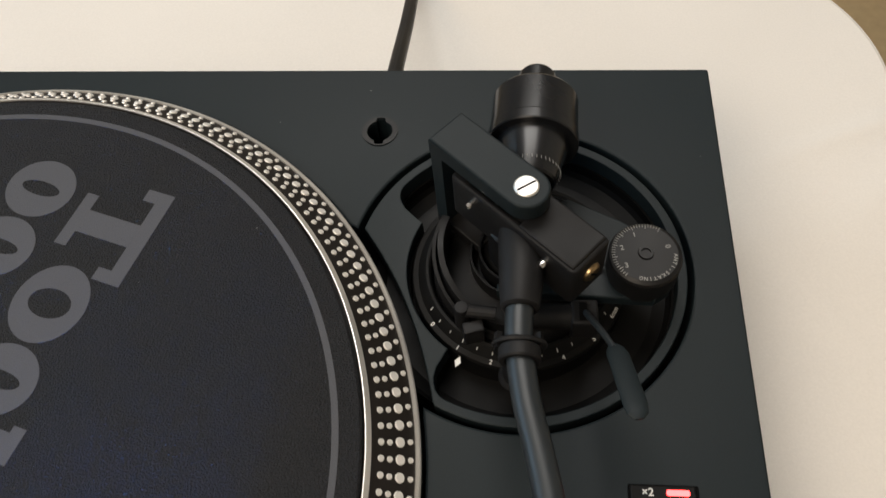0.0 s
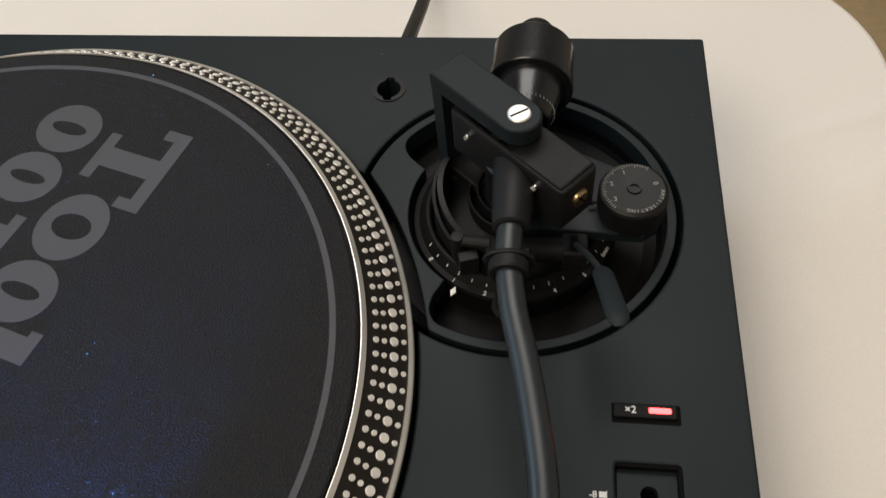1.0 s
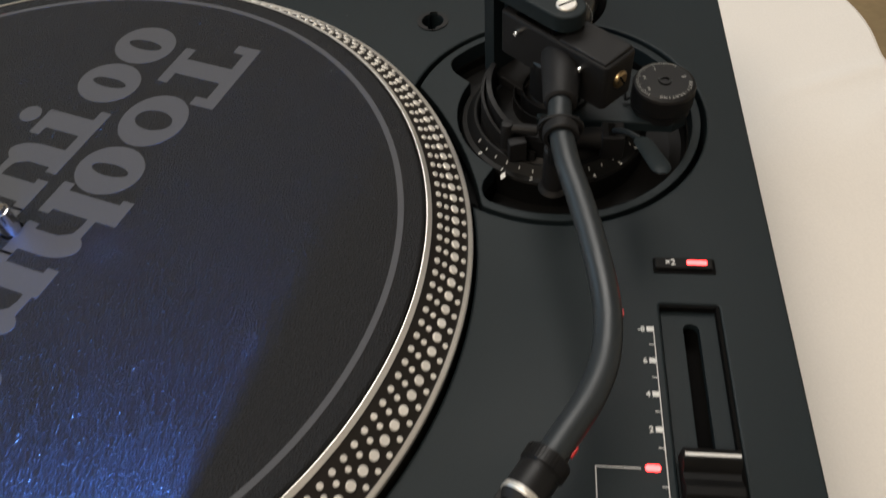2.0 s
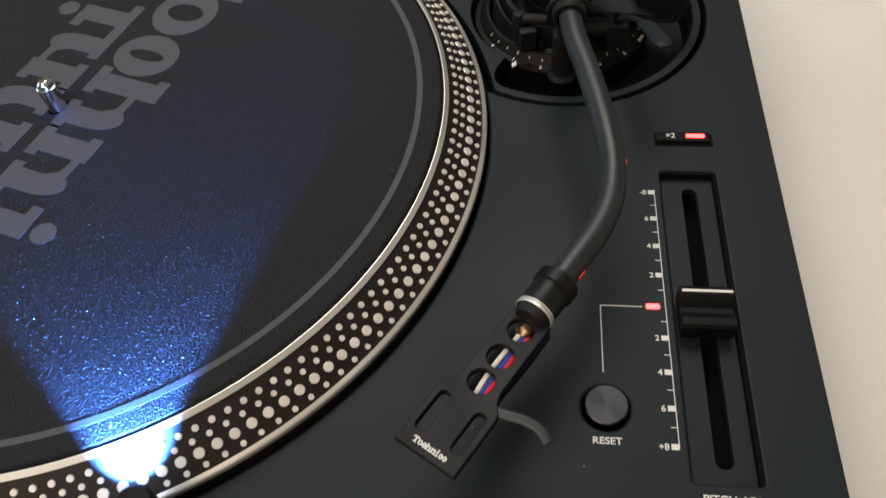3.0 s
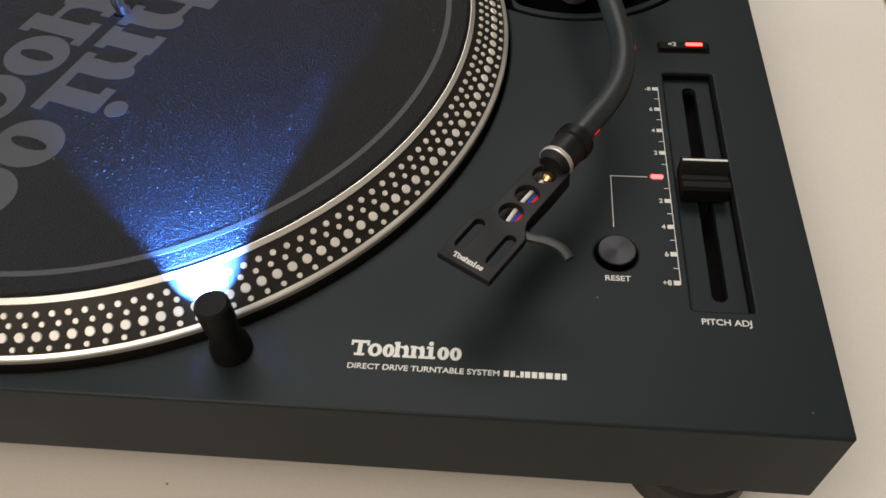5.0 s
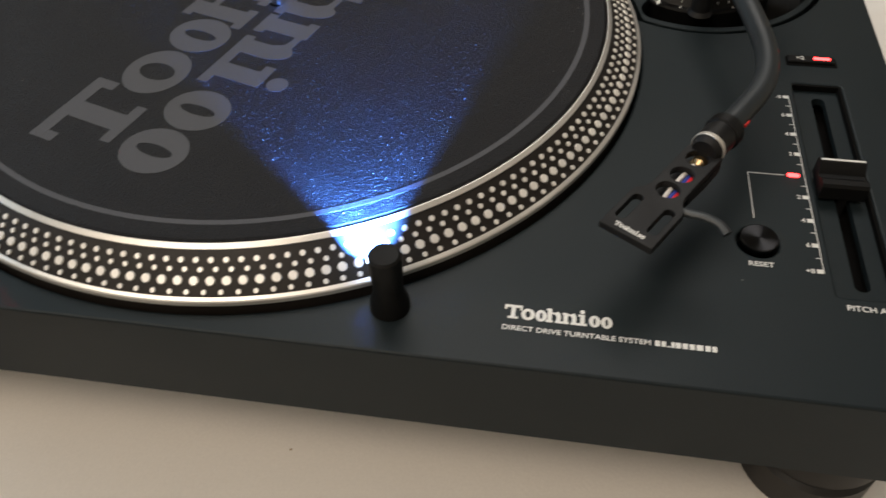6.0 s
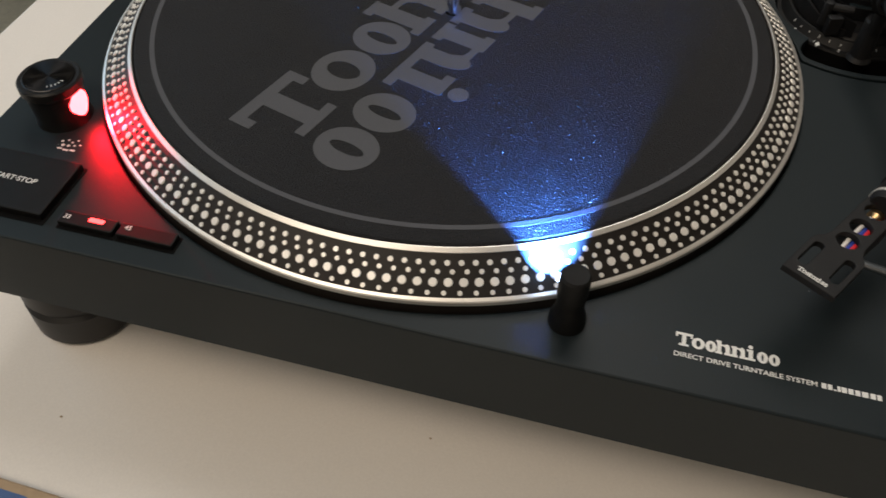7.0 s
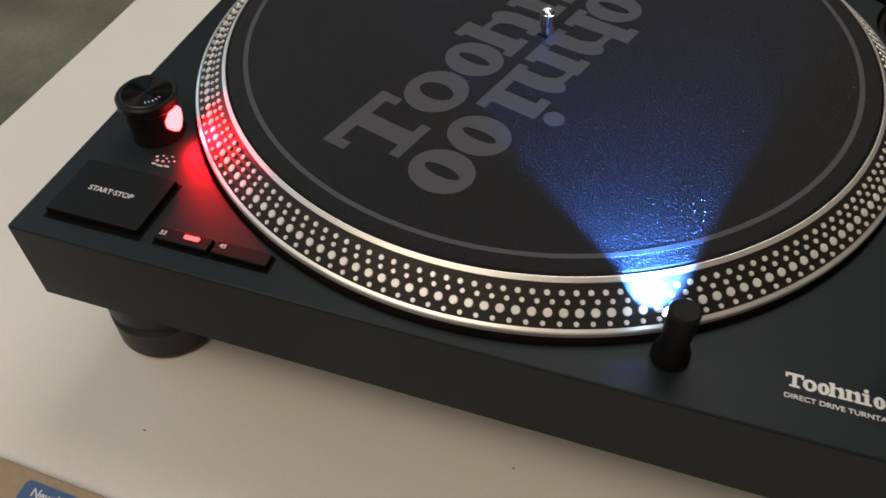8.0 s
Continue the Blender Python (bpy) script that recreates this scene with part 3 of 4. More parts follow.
slider.parent = deck
part("stem", box(0.2312, 0.2344, -0.0905, -0.0815, -0.012, 0.001), PLASTIC, slider)
prof = [(-0.0918, -0.0008), (-0.0918, 0.0048), (-0.0910, 0.0060), (-0.0886, 0.0062), (-0.0872, 0.0054), (-0.0858, 0.0044), (-0.0838, 0.0044), (-0.0826, 0.0064), (-0.0810, 0.0082), (-0.0788, 0.0082), (-0.0774, 0.0070), (-0.0768, -0.0008)]
bm = bmesh.new()
ends = [[bm.verts.new((x, y, z)) for y, z in prof] for x in (0.2233, 0.2398)]
for k in range(len(prof)):
    j = (k + 1) % len(prof)
    bm.faces.new((ends[0][k], ends[0][j], ends[1][j], ends[1][k]))
bm.faces.new(ends[0])
bm.faces.new(ends[1])
part("cap", bm, SOFT, slider)
part("index_line", box(0.2236, 0.2395, -0.0803, -0.0794, 0.0081, 0.00835), WHITE, slider, "white index line")

# front marks
mark_shapes("maker_mark", 0.0356, 0.0056, 0.0001, pose(0.1130, -0.1637, 0), WHITE, deck)
words("DIRECT DRIVE TURNTABLE SYSTEM", 0.0019, 0.1127, -0.1684, 0, "lettering", deck, align="LEFT", stretch=1.12)
x = 0.1622
for wd in (0.0018, 0.0016, 0.0011, 0.0012, 0.0019, 0.0019, 0.0019, 0.0024, 0.0019, 0.0017):
    part("print_bar", box(x, x + wd * 0.86, -0.1685, -0.1664 if wd != 0.0011 else -0.1680, 0.0, 0.0001), WHITE, deck)
    x += wd * 1.14

# ---- the arm's seat ----


def seat_inner(a):
    a %= 360
    t = max(0.0, min(1.0, (abs((a - 193 + 180) % 360 - 180) - 41) / 11))
    return 0.0405 + 0.016 * math.sqrt(1 - (1 - t) ** 2)


outer = []
for k in range(240):
    a = 2 * math.pi * k / 240
    r = 0.0600
    while math.hypot(AX + r * math.cos(a) - CX, AY + r * math.sin(a) - CY) < 0.1702 and r > 0.03:
        r -= 0.0001
    outer.append((AX + r * math.cos(a), AY + r * math.sin(a)))
inner = []
for k in range(240):
    a = 360 * k / 240
    r = min(seat_inner(a), math.hypot(outer[k][0] - AX, outer[k][1] - AY) - 0.0012)
    inner.append((AX + r * math.cos(radians(a)), AY + r * math.sin(radians(a))))
seat = part("arm_seat", prism(outer, -0.008, -0.0004, holes=(inner,), bevel=0.0004), PAINT, deck)
# recess wall in near-black, so its shade is painted rather than cast
part("seat_wall", prism([(AX + (px - AX) * 1.002, AY + (py - AY) * 1.002) for px, py in inner], -0.020, -0.0078, holes=([(AX + (px - AX) * 0.985, AY + (py - AY) * 0.985) for px, py in inner],)), RECESS_SHADE, seat)
# hollow running round the arm's base
part("seat_trough", lathe([(0.0575, -0.019), (0.0568, -0.010), (0.0545, -0.0145), (0.050, -0.0165), (0.036, -0.0168), (0.036, -0.020)], 120, (AX, AY, 0)), SOFT, seat)
part("height_ring", lathe([(0.0385, -0.0168), (0.0390, -0.0045), (0.0384, -0.0035), (0.0365, -0.0030), (0.0335, 0.0008), (0.0325, 0.0010), (0.0318, 0.0004), (0.0312, -0.006), (0.0312, -0.0168)], 96, (AX, AY, 0), closed=True), SOFT, seat, "black height ring with a white scale")
for k in range(15):
    a = -150 + 9.2 * k
    m = pose(AX, AY, 0, 0, 0, a) @ pose(0.0350, 0, -0.0009, 0, 52, 0)
    part("scale_tick", shift(box(-0.0009 if k % 3 == 0 else -0.0005, 0.0007, -0.00014, 0.00014, 0, 0.00025), m), WHITE, seat)
for k, ch in enumerate(("0", "1", "2", "3", "4", "5", "6mm")):
    a = -143 + 19.5 * k
    w = words(ch, 0.0016, 0, -0.0008, 0, "lettering", seat)
    w.data.transform(pose(AX, AY, 0, 0, 0, a) @ pose(0.0374, 0, -0.0029, 0, 14, 0) @ pose(0, 0, 0, 0, 0, 90))
# white pointer on the seat
bm = prism([(-0.0011, 0.0), (0.0, -0.0022), (0.0011, 0.0), (0.0, 0.0022)], 0, 0.0006)
part("pointer", shift(bm, pose(0.1672, 0.0372, -0.0006, 0, 0, -20)), WHITE, seat, "white diamond pointer")
# base of the arm inside the ring
base = part("arm_base", lathe([(0, 0.006), (0.012, 0.006), (0.014, 0.004), (0.026, 0.002), (0.0308, -0.003), (0.0308, -0.017), (0, -0.017)], 72, (AX, AY, 0)), DULL, deck)
part("pivot_post", lathe([(0, 0.030), (0.0095, 0.030), (0.0105, 0.029), (0.0105, 0.012), (0.0125, 0.009), (0.0125, 0.003), (0, 0.003)], 40, (AX, AY, 0)), PLASTIC, base)
for r0, r1, z0, z1 in ((0.0132, 0.0140, 0.005, 0.013), (0.0165, 0.0172, 0.003, 0.010)):
    part("spring_ring", lathe([(r0, z0), (r0, z1), (r1, z1), (r1, z0)], 56, (AX, AY, 0), closed=True), PLASTIC, base)


def arc_wall(r0, r1, a0, a1, z0, z1s, n=28):
    """A curved upright wall whose top runs through the heights z1s."""
    bm = bmesh.new()
    cols = []
    for k in range(n + 1):
        a = radians(a0 + (a1 - a0) * k / n)
        u = k / n * (len(z1s) - 1)
        i = min(int(u), len(z1s) - 2)
        z1 = z1s[i] + (z1s[i + 1] - z1s[i]) * (u - i)
        cols.append([bm.verts.new((AX + r * math.cos(a), AY + r * math.sin(a), z)) for r, z in ((r0, z0), (r1, z0), (r1, z1), (r0, z1))])
    for a, b in zip(cols, cols[1:]):
        for i in range(4):
            bm.faces.new((a[i], a[(i + 1) % 4], b[(i + 1) % 4], b[i]))
    bm.faces.new(cols[0])
    bm.faces.new(cols[-1])
    return bm


part("curved_guard", arc_wall(0.0262, 0.0282, 158, 262, 0.0, (0.017, 0.0165, 0.014, 0.0105, 0.008)), PLASTIC, base)
part("curved_guard", arc_wall(0.0292, 0.0304, 150, 255, 0.0, (0.013, 0.0125, 0.010, 0.006, 0.004)), DULL, base)
part("cue_bracket", sweep([(0.1685, 0.0500, 0.0135), (0.1800, 0.0490, 0.0135)], 0.0022, 12), DULL, base)
part("cue_bracket_end", lathe([(0, 0.0165), (0.0022, 0.016), (0.0026, 0.0145), (0.0026, 0.004), (0, 0.004)], 20, (0.1685, 0.0500, 0)), DULL, base)
part("cue_bracket", shift(box(-0.0035, 0.0035, -0.0022, 0.0022, 0.002, 0.0115, 0.0006), pose(0.1725, 0.0452, 0, 0, 0, 15)), DULL, base)
# arm plate that carries the rest, cue lever and anti-skating dial
plate_pts = [(0.1800, 0.0620), (0.1800, 0.0590), (0.2330, 0.0568), (0.2385, 0.0610), (0.2405, 0.0700), (0.2360, 0.0800), (0.2240, 0.0880), (0.2050, 0.0975), (0.1960, 0.0930), (0.1960, 0.0640)]
arm_plate = part("arm_plate", prism(plate_pts, 0.0060, 0.0105, bevel=0.0006), PAINT, deck)
part("cue_cylinder", sweep([(0.1890, 0.0510, 0.0075), (0.2060, 0.0515, 0.0075)], 0.0044, 24), DULL, arm_plate)
part("cue_block", box(0.2050, 0.2140, 0.0465, 0.0560, 0.0005, 0.0122, 0.001), DULL, arm_plate)
part("cue_slot", box(0.2076, 0.2102, 0.0478, 0.0545, 0.0120, 0.01245), RECESS_SHADE, arm_plate)
lever = part("cue_lever", sweep(glide([(0.2095, 0.0525, 0.0100), (0.2105, 0.0480, 0.0150), (0.2135, 0.0400, 0.0212), (0.2165, 0.0325, 0.0252)], 5), 0.0011, 10), TUBE, arm_plate)
bm = sweep([(0.2160, 0.0340, 0.0248), (0.2167, 0.0320, 0.0256), (0.2173, 0.0300, 0.0264), (0.2205, 0.0120, 0.0330), (0.2209, 0.0090, 0.0338), (0.2211, 0.0072, 0.0340)], [0.0012, 0.0028, 0.0034, 0.0036, 0.0031, 0.0014], 20, flat=0.28)
part("lever_paddle", bm, PAINT, lever)
# anti-skating dial
DXC, DYC = 0.2290, 0.0680
dial = part("anti_skating_dial", lathe([(0, 0.0225), (0.0105, 0.0225), (0.0118, 0.0218), (0.0122, 0.0208), (0.0122, 0.0135), (0.0116, 0.0125), (0.0116, 0.0095), (0, 0.0095)], 64, (DXC, DYC, 0)), PLASTIC, arm_plate, "round black dial with white numerals")
part("dial_boss", lathe([(0.0016, 0.0224), (0.0016, 0.0232), (0.0024, 0.0232), (0.0027, 0.0224)], 24, (DXC, DYC, 0), closed=True), PLASTIC, dial)
for k in range(34):
    a = 62 + 5.1 * k
    part("scale_tick", shift(box(0.0100 if k % 5 else 0.0094, 0.0112, -0.00010, 0.00010, 0.0224, 0.02258), pose(DXC, DYC, 0, 0, 0, a)), DIM, dial)
for ch, a in (("0", 20), ("1", 115), ("2", 165), ("3", 215)):
    w = words(ch, 0.0018, 0, -0.001, 0, "lettering", dial, DIM)
    w.data.transform(pose(DXC, DYC, 0.0225, 0, 0, a) @ pose(0.0080, 0, 0) @ pose(0, 0, 0, 0, 0, -90 if ch == "0" else -a + 10))
for k, ch in enumerate("ANTI-SKATING"):
    w = words(ch, 0.0013, 0, 0, 0, "lettering", dial, DIM)
    w.data.transform(pose(DXC, DYC, 0.0225, 0, 0, -4 - 9.0 * k) @ pose(0.0091, 0, 0) @ pose(0, 0, 0, 0, 0, -90))
part("dial_latch", sweep(glide([(0.2165, 0.0690, 0.013), (0.2150, 0.0680, 0.013), (0.2148, 0.0700, 0.014)], 4), 0.0006, 8), PLASTIC, dial)

# arm rest with its clip
rest_post = part("arm_rest", lathe([(0, 0.020), (0.0040, 0.020), (0.0046, 0.019), (0.0046, 0.0), (0.006, -0.002), (0, -0.002)], 28, (0.1870, 0.0335, 0)), DULL, deck)
bm = bmesh.new()
cols = []
for k in range(15):
    a = radians(150 + 240 * k / 14)
    cols.append([bm.verts.new((0.1873 + r * math.cos(a), y, 0.0325 + r * math.sin(a))) for r, y in ((0.0056, 0.0275), (0.0074, 0.0275), (0.0074, 0.0325), (0.0056, 0.0325))])
for a, b in zip(cols, cols[1:]):
    for i in range(4):
        bm.faces.new((a[i], a[(i + 1) % 4], b[(i + 1) % 4], b[i]))
bm.faces.new(cols[0])
bm.faces.new(cols[-1])
part("rest_clip", bm, PLASTIC, rest_post)
part("clip_band", shift(lathe([(0.0046, 0.0), (0.0060, 0.0), (0.0064, 0.0006), (0.0064, 0.0040), (0.0060, 0.0046), (0.0046, 0.0046)], 32, closed=True), pose(0.1876, 0.0235, 0.0338, -90, 0, 0)), DULL, rest_post)
part("clip_flange", shift(lathe([(0.0050, 0.0), (0.0080, 0.0), (0.0084, 0.0007), (0.0080, 0.0014), (0.0050, 0.0014)], 40, closed=True), pose(0.1876, 0.0285, 0.0335, -90, 0, 0) @ Matrix.Diagonal((1, 0.75, 1, 1))), DULL, rest_post)
part("rest_neck", sweep([(0.1872, 0.0315, 0.015), (0.1872, 0.0300, 0.0262)], 0.0034, 14), PLASTIC, rest_post)

# gimbal
GD = Vector((0.735, -0.678, 0))
turn = math.degrees(math.atan2(GD.y, GD.x))
PZ = 0.0345
gim = pose(0.1890, 0.0720, 0, 0, 0, turn)
yoke = new("gimbal_yoke")
yoke.parent = deck
pts = [(-0.0355, -0.0075), (-0.0355, 0.0075)] + [(0.0075 * math.sin(radians(a)), 0.0075 * math.cos(radians(a))) for a in range(0, 181, 15)]
part("yoke_bar", shift(prism(pts, 0.0475, 0.0540, bevel=0.0008), gim), PAINT, yoke)
part("yoke_plate", shift(prism([(0.0105, -0.0075), (0.0475, -0.0075), (0.0475, 0.0075), (0.0105, 0.0075)], 0, 0.0055, holes=([(0.0200, -0.0016), (0.0420, -0.0016), (0.0420, 0.0016), (0.0200, 0.0016)],), bevel=0.0005), gim @ pose(-0.0300, 0, 0, 0, -90, 0)), PAINT, yoke)
part("yoke_foot", shift(box(-0.0355, -0.014, -0.0075, 0.0075, 0.006, 0.0105, 0.0006), gim), DULL, yoke)
part("pivot_screw", shift(lathe([(0, 0.0550), (0.0034, 0.0550), (0.0039, 0.0546), (0.0039, 0.0538), (0, 0.0538)], 32), gim), SILVER, yoke, "bright slotted pivot screw")
part("screw_slot", shift(box(-0.0033, 0.0033, -0.00035, 0.00035, 0.05495, 0.0551), gim @ pose(0, 0, 0, 0, 0, 75)), RECESS_SHADE, yoke)
frame_pts = rounded(-0.0255, 0.0275, -0.0085, 0.0085, 0.002)
hole_pts = rounded(-0.0195, 0.0195, -0.0060, 0.0060, 0.001)
part("gimbal_frame", shift(prism(frame_pts, 0.0255, 0.0445, holes=(hole_pts,), bevel=0.0010), gim), DULL, yoke)
part("gimbal_lid", shift(box(0.004, 0.0262, -0.0078, 0.0078, 0.0440, 0.0456, 0.0008), gim), DULL, yoke)
part("pivot_screw", shift(lathe([(0, 0.0014), (0.0026, 0.0014), (0.0034, 0.0008), (0.0036, 0.0), (0, 0.0)], 28), gim @ pose(0.0274, 0, PZ + 0.001, 0, 90, 0)), BRASS, yoke, "brass slotted pivot screw")
part("screw_slot", shift(box(-0.0028, 0.0028, -0.0004, 0.0004, 0.0012, 0.00155), gim @ pose(0.0274, 0, PZ + 0.001, 0, 90, 0) @ pose(0, 0, 0, 0, 0, 35)), RECESS_SHADE, yoke)
for u in (-0.0150, 0.0165):
    part("pivot_pin", shift(lathe([(0, 0.0030), (0.0009, 0.0028), (0.0012, 0.0018), (0.0012, 0.0), (0, 0.0)], 16), gim @ pose(u, -0.0084, 0.0395, 90, 0, 0)), CHROME, yoke, "small bright pin")

# tonearm
arm = new("tonearm")
arm.parent = deck
line = glide([(0.1882, 0.0660, PZ), (0.1877, 0.0460, PZ), (0.1874, 0.0300, 0.0340), (0.1897, 0.0118, 0.0338), (0.1932, -0.0030, 0.0335), (0.1968, -0.0205, 0.0332), (0.1998, -0.0400, 0.0328), (0.2003, -0.0530, 0.0325), (0.1986, -0.0650, 0.0322), (0.1945, -0.0755, 0.0318), (0.1885, -0.0855, 0.0314), (0.1838, -0.0930, 0.0311)], 6)
part("tube", sweep(line, 0.0043, 24), TUBE, arm, "black S-shaped tube")
part("sleeve", sweep([(0.1885, 0.0700, PZ), (0.1883, 0.0640, PZ), (0.1878, 0.0460, PZ), (0.1876, 0.0410, PZ), (0.1876, 0.0404, PZ)], [0.0078, 0.0078, 0.0066, 0.0060, 0.0050], 32), DULL, arm, "tapered black sleeve")
part("red_mark", shift(box(-0.0007, 0.0006, -0.0017, 0.0017, -0.0008, 0.0006, 0.0003), pose(0.1897, -0.0915, 0.0312, 0, 0, -32)), REDMARK, arm, "small red mark")
part("red_mark", shift(box(-0.0004, 0.0004, -0.0012, 0.0012, -0.0006, 0.0006, 0.0002), pose(0.2046, -0.0480, 0.0326)), REDMARK, arm, "small red mark")
HU = Vector((0.53, 0.848, 0))
hturn = math.degrees(math.atan2(HU.y, HU.x)) - 90
# local: +y back along the shell, +x across it
H = pose(0.1486, -0.1483, 0, 0, 0, hturn)
AXZ = 0.0292


def along(profile, steps=40):
    """Turned round the shell's long axis: (radius, distance from the front edge)."""
    return shift(lathe(profile, steps), H @ pose(0, 0, AXZ, -90, 0, 0))


part("locking_collar", along([(0, 0.0532), (0.0055, 0.0532), (0.0059, 0.0537), (0.0059, 0.0602), (0.0057, 0.0605), (0.0057, 0.0611), (0.0064, 0.0615), (0.0064, 0.0656), (0.0057, 0.0660), (0.0049, 0.0668), (0, 0.0668)]), PLASTIC, arm, "black knurled locking collar")
bm = bmesh.new()
for k in range(40):
    box(-0.00018, 0.00018, 0.0617, 0.0654, 0.0062, 0.00660, bm=bm)
    bmesh.ops.rotate(bm, cent=(0, 0, 0), matrix=Matrix.Rotation(radians(9), 3, "Y"), verts=bm.verts)
tagged(part("knurl", shift(bm, H @ pose(0, 0, AXZ)), PLASTIC, arm), kind="stuff")
part("collar_ring", along([(0.0030, 0.0516), (0.0060, 0.0516), (0.0061, 0.0518), (0.0061, 0.0521), (0.0054, 0.0522), (0.0054, 0.0527), (0.0061, 0.0528), (0.0060, 0.0533), (0.003, 0.0533)]), SILVER, arm, "bright metal ring")
part("shell_neck", along([(0, 0.0492), (0.0044, 0.0492), (0.0058, 0.0517), (0, 0.0517)], 32), DULL, arm)
shell_pts = [(-0.0096, 0.0), (0.0096, 0.0), (0.0096, 0.0185), (0.0092, 0.0205), (0.0072, 0.0230), (0.0062, 0.0260), (0.0062, 0.0512), (-0.0062, 0.0512), (-0.0062, 0.0260), (-0.0072, 0.0230), (-0.0092, 0.0205), (-0.0096, 0.0185)]
slots = [rounded(c - 0.0018, c + 0.0018, 0.0052, 0.0185, 0.00175) for c in (-0.0058, 0.0058)]
holes = [circle(-0.0002, y, 0.0039, 28) for y in (0.0458, 0.0355, 0.0262)]
shell = part("headshell", shift(prism(shell_pts, 0.0262, 0.0288, holes=(*slots, *holes), bevel=0.0003), H), DULL, arm, "flat black metal headshell without cartridge")
part("shell_rib", shift(prism([(0.0040, 0.0300), (0.0062, 0.0300), (0.0066, 0.0400), (0.0064, 0.0510), (0.0040, 0.0510)], 0.0225, 0.0262), H), DULL, shell)
part("shell_floor", shift(box(-0.0058, 0.0058, 0.024, 0.0510, 0.0212, 0.0222, 0.0003), H), DULL, shell)
part("finger_lift", sweep([H @ Vector(p) for p in glide([(0.0070, 0.0215, 0.0272), (0.0105, 0.0222, 0.0275), (0.0150, 0.0235, 0.0278), (0.0200, 0.0238, 0.0275), (0.0238, 0.0222, 0.0268)], 5)], 0.0017, 12, flat=0.7), TUBE, shell, "thin curved finger lift")
for dx, dz, mt, nm in ((-0.0008, 0.0258, WIRE_W, "white_wire"), (0.0008, 0.0252, WIRE_B, "blue_wire"), (0.0021, 0.0256, WIRE_R, "red_wire")):
    part(nm, sweep([H @ Vector(p) for p in glide([(dx * 0.9, 0.0470, 0.0252), (dx, 0.0400, dz), (dx * 1.1, 0.0310, dz), (dx * 0.8 + 0.0003, 0.0225, dz - 0.0008)], 5)], 0.0008, 8), mt, shell)
    part("terminal_pin", sweep([H @ Vector((dx * 0.9, 0.0495, 0.0254)), H @ Vector((dx * 0.9, 0.0445, 0.0252))], 0.0005, 8), BRASS, shell, "gilt pin")
part("terminal_block", shift(along([(0, 0.0455), (0.0018, 0.0455), (0.0030, 0.0470), (0.0030, 0.0489), (0, 0.0489)], 24), pose(0, 0, -0.0046)), BRASS, shell, "gilt terminal end")
mark_shapes("maker_mark", 0.0108, 0.0018, 0.0001, H @ pose(-0.0054, 0.0018, 0.0288), WHITE, shell)

# counterweight behind the pivot
W = pose(0.1902, 0.0764, PZ, -90, 0, -3.0)
part("rear_stub", shift(lathe([(0, 0.0), (0.0058, 0.0), (0.0058, 0.020), (0, 0.020)], 28), W), PLASTIC, arm)
part("weight_dial", shift(lathe([(0, 0.0105), (0.0078, 0.0105), (0.0086, 0.0112), (0.0124, 0.0262), (0.0124, 0.0275), (0, 0.0275)], 56), W), GLOSS, arm, "conical black dial with grey scale")
for k in range(40):
    bmk = shift(box(-0.0001, 0.0001, -0.0010, 0.0010 if k % 5 else 0.0022, 0, 0.0002), W @ pose(0, 0, 0, 0, 0, 9 * k) @ pose(0, -0.00968, 0.0152, 90 - 14.2, 0, 0))
    part("scale_tick", bmk, DIM, arm)
part("counterweight", shift(lathe([(0, 0.0266), (0.0135, 0.0266), (0.0152, 0.0264), (0.0156, 0.0268), (0.0156, 0.0304), (0.0152, 0.0310), (0.0150, 0.0455), (0.0142, 0.0466), (0.0072, 0.0470), (0.0067, 0.0475), (0.0067, 0.0575), (0.0060, 0.0586), (0, 0.0588)], 72), W), GLOSS, arm, "round black counterweight")

# mains and signal cable behind the deck
cable = new("cable")
tagged(cable, "dark round cable leaving the back of the turntable", "cable")
part("cable_sheath", sweep(glide([(0.1312, 0.1690, -0.0130), (0.1310, 0.1910, -0.0200), (0.1296, 0.2400, -0.0420), (0.1272, 0.2870, -0.0640), (0.1245, 0.3300, TABLE + 0.008), (0.1230, 0.3590, TABLE + 0.0005), (0.1220, 0.3680, TABLE - 0.030), (0.1220, 0.3690, TABLE - 0.2), (0.1220, 0.38, FLOOR + 0.004), (0.1320, 0.46, FLOOR + 0.004)], 8), 0.0036, 14), RUBBER, cable)
part("cable_boot", sweep([(0.1312, 0.1690, -0.0130), (0.1311, 0.1790, -0.0162)], [0.0056, 0.0046], 16), RUBBER, cable)

# folded grey plastic on the floor beside the table
grey = new("grey_floor_sheet")
tagged(grey, "crumpled translucent grey plastic sheet on the floor", "plastic sheet")
bm = bmesh.new()
G = [[bm.verts.new((-1.9 + 1.5 * i / 40, -0.9 + 2.5 * j / 40, FLOOR + 0.02 + 0.03 * noise.noise(Vector((i * 0.13, j * 0.16, 7))) + 0.018 * abs(noise.noise(Vector((i * 0.05 + j * 0.21, j * 0.1, 2)))))) for i in range(41)] for j in range(41)]
for j in range(40):
    for i in range(40):
        bm.faces.new((G[j][i], G[j][i + 1], G[j + 1][i + 1], G[j + 1][i]))
bmesh.ops.solidify(bm, geom=bm.faces[:], thickness=0.002)
part("film", bm, GREY, grey)

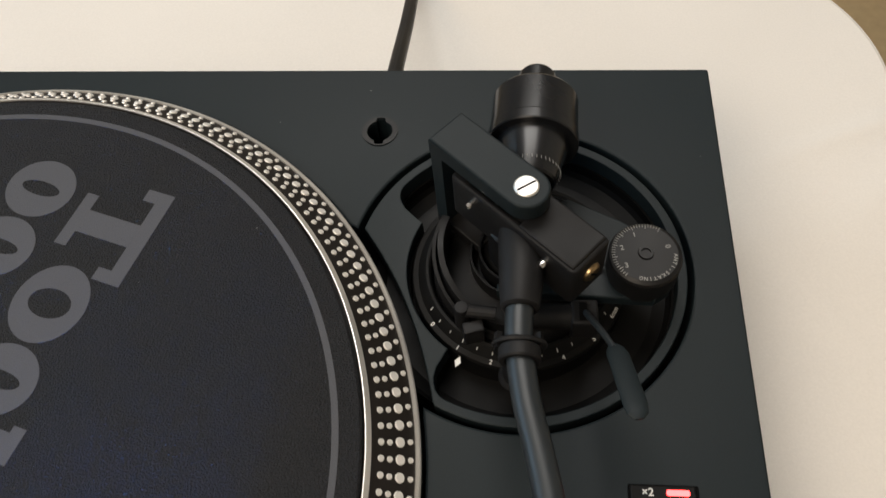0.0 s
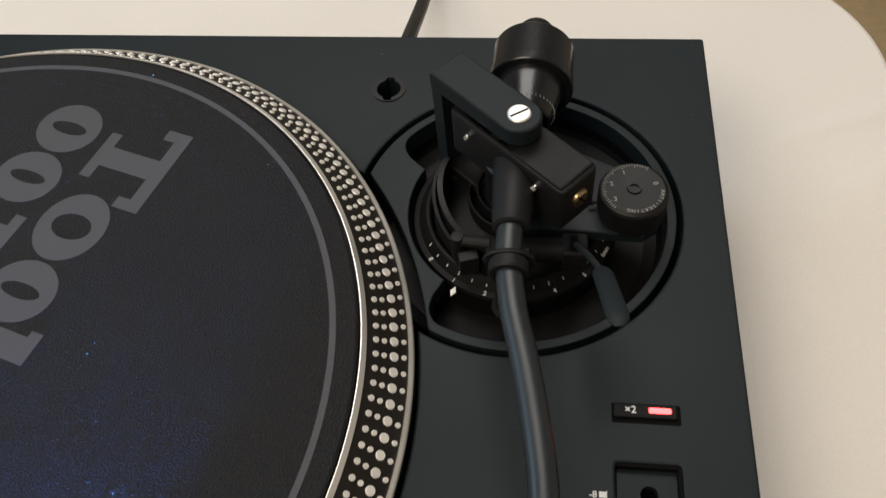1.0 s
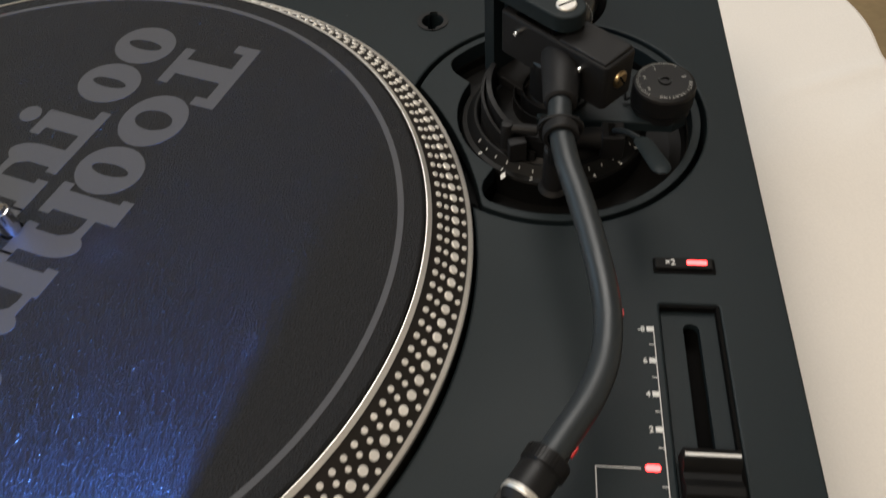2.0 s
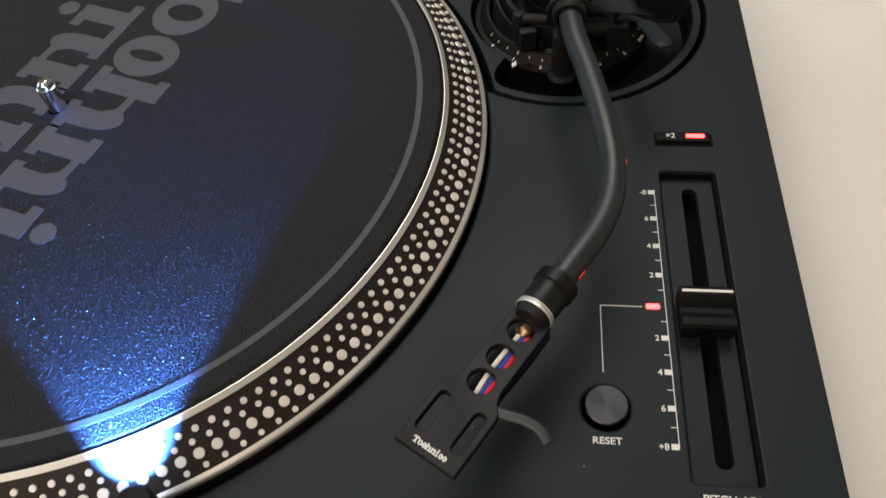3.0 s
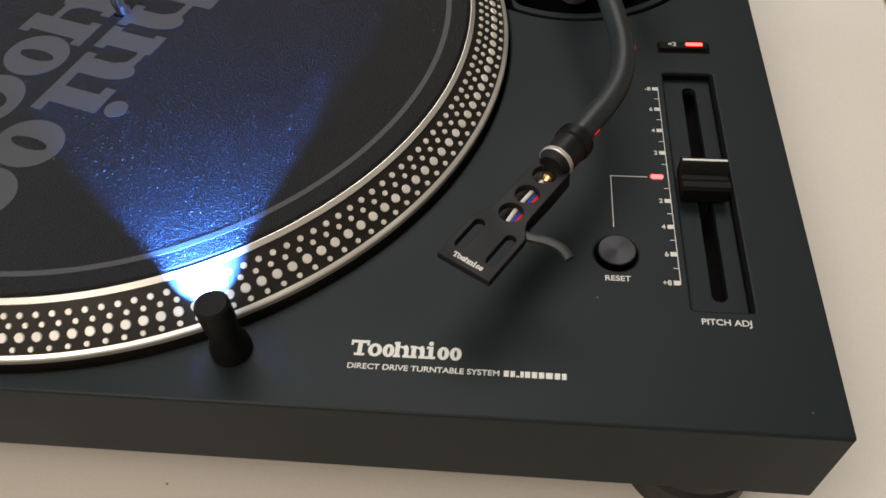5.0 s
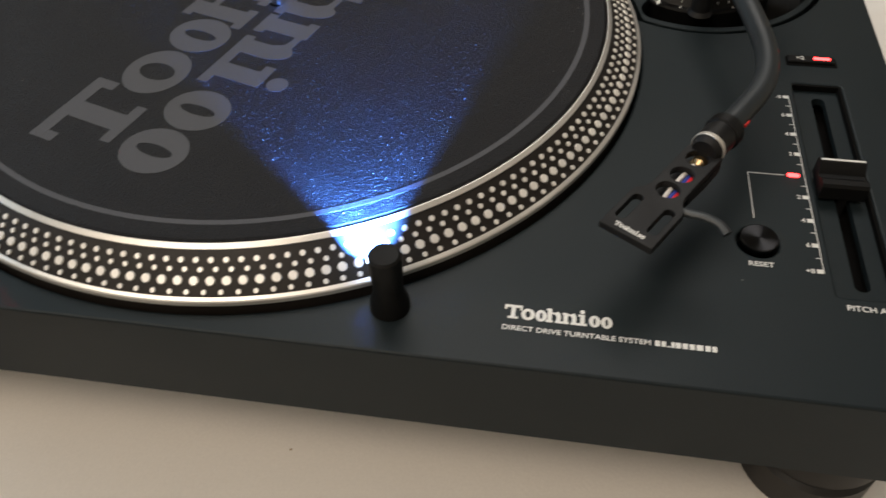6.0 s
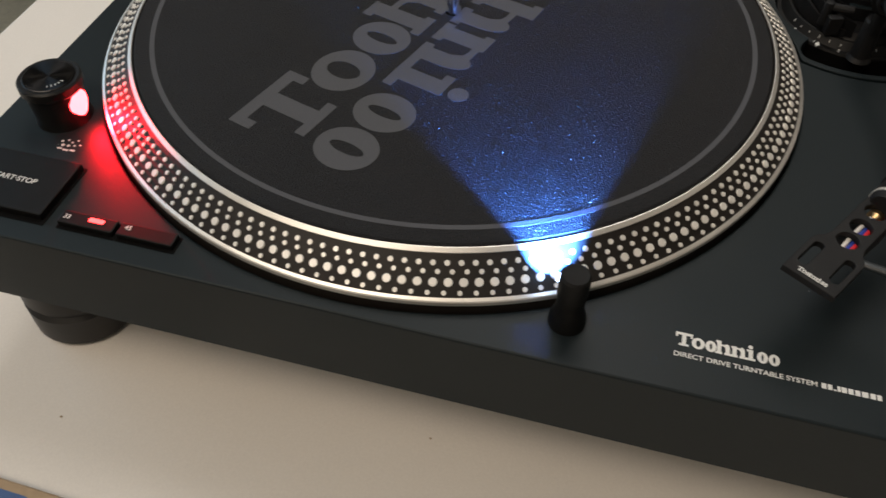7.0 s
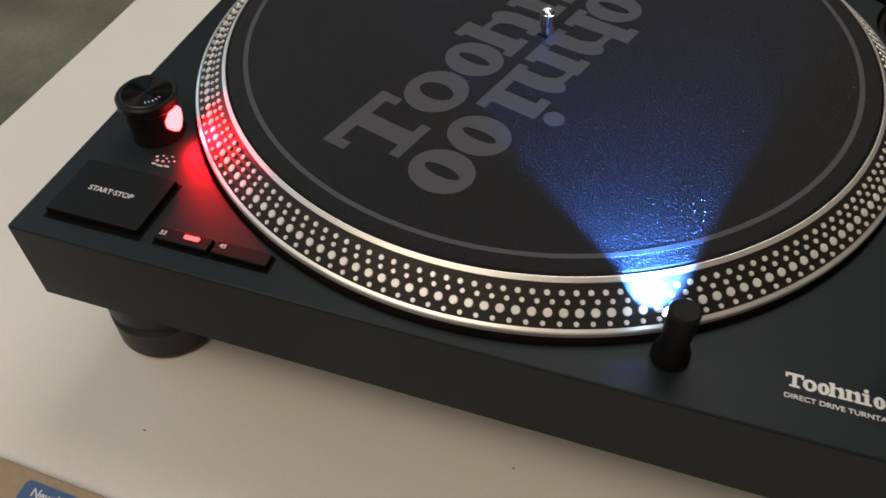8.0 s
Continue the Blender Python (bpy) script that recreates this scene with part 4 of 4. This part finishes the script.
# specks of dust and lint on deck and mat
bm = bmesh.new()
rng = random.Random(5)
for k in range(34):
    x, y = rng.uniform(DX0, DX1), rng.uniform(DY0, DY1)
    d = math.hypot(x - CX, y - CY)
    if math.hypot(x - AX, y - AY) < 0.064 or 0.146 < d < 0.17 or (FX0 - 0.03 < x < FX1 + 0.004 and FY0 - 0.02 < y < 0.0):
        continue
    z = MAT if d < 0.146 else 0.0
    r = rng.uniform(0.00006, 0.00022)
    box(x - r, x + r, y - r * rng.uniform(0.4, 1), y + r, z, z + 0.0001, bm=bm)
dust = part("dust", bm, DIM)
tagged(dust, "pale specks of dust on the black deck", "dust", kind="stuff")
bm = bmesh.new()
for x, y in ((-0.137, -0.209), (0.027, -0.175), (0.12, -0.255)):
    box(x - 0.0005, x + 0.0005, y - 0.0004, y + 0.0004, TABLE + 0.0002, TABLE + 0.0006, 0.0001, bm=bm)
tagged(part("crumbs", bm, CARD), "tiny dark crumbs on the white cloth", "crumbs", kind="stuff")

# raised fibres of the felt
FIBRE = material("felt_fibre", (0.055, 0.056, 0.062), 0.27, spec=0.8, grain=0.2)
vs, fs = [], []
rng = random.Random(11)
for k in range(46000):
    a, r = rng.uniform(0, 2 * math.pi), 0.1455 * math.sqrt(rng.uniform(0.002, 1))
    x, y, q, half, w = CX + r * math.cos(a), CY + r * math.sin(a), rng.uniform(0, 6.28), rng.uniform(0.00015, 0.00050), rng.uniform(0.00005, 0.0001)
    c, d = math.cos(q), math.sin(q)
    b0 = len(vs)
    vs += [(x - half * c, y - half * d, MAT - 0.00003), (x + half * c, y + half * d, MAT - 0.00003), (x - w * d, y + w * c, MAT - 0.00003), (x + w * d, y - w * c, MAT - 0.00003)]
    vs.append((x + rng.uniform(-0.5, 0.5) * half * c, y + rng.uniform(-0.5, 0.5) * half * d, MAT + rng.uniform(0.00006, 0.00022)))
    fs += [(b0, b0 + 3, b0 + 4), (b0 + 3, b0 + 1, b0 + 4), (b0 + 1, b0 + 2, b0 + 4), (b0 + 2, b0, b0 + 4)]
me = bpy.data.meshes.new("fibre_nap")
me.from_pydata(vs, [], fs)
me.materials.append(FIBRE)
ob = new("fibre_nap", me)
ob.parent = mat_thing
tagged(ob, kind="stuff")
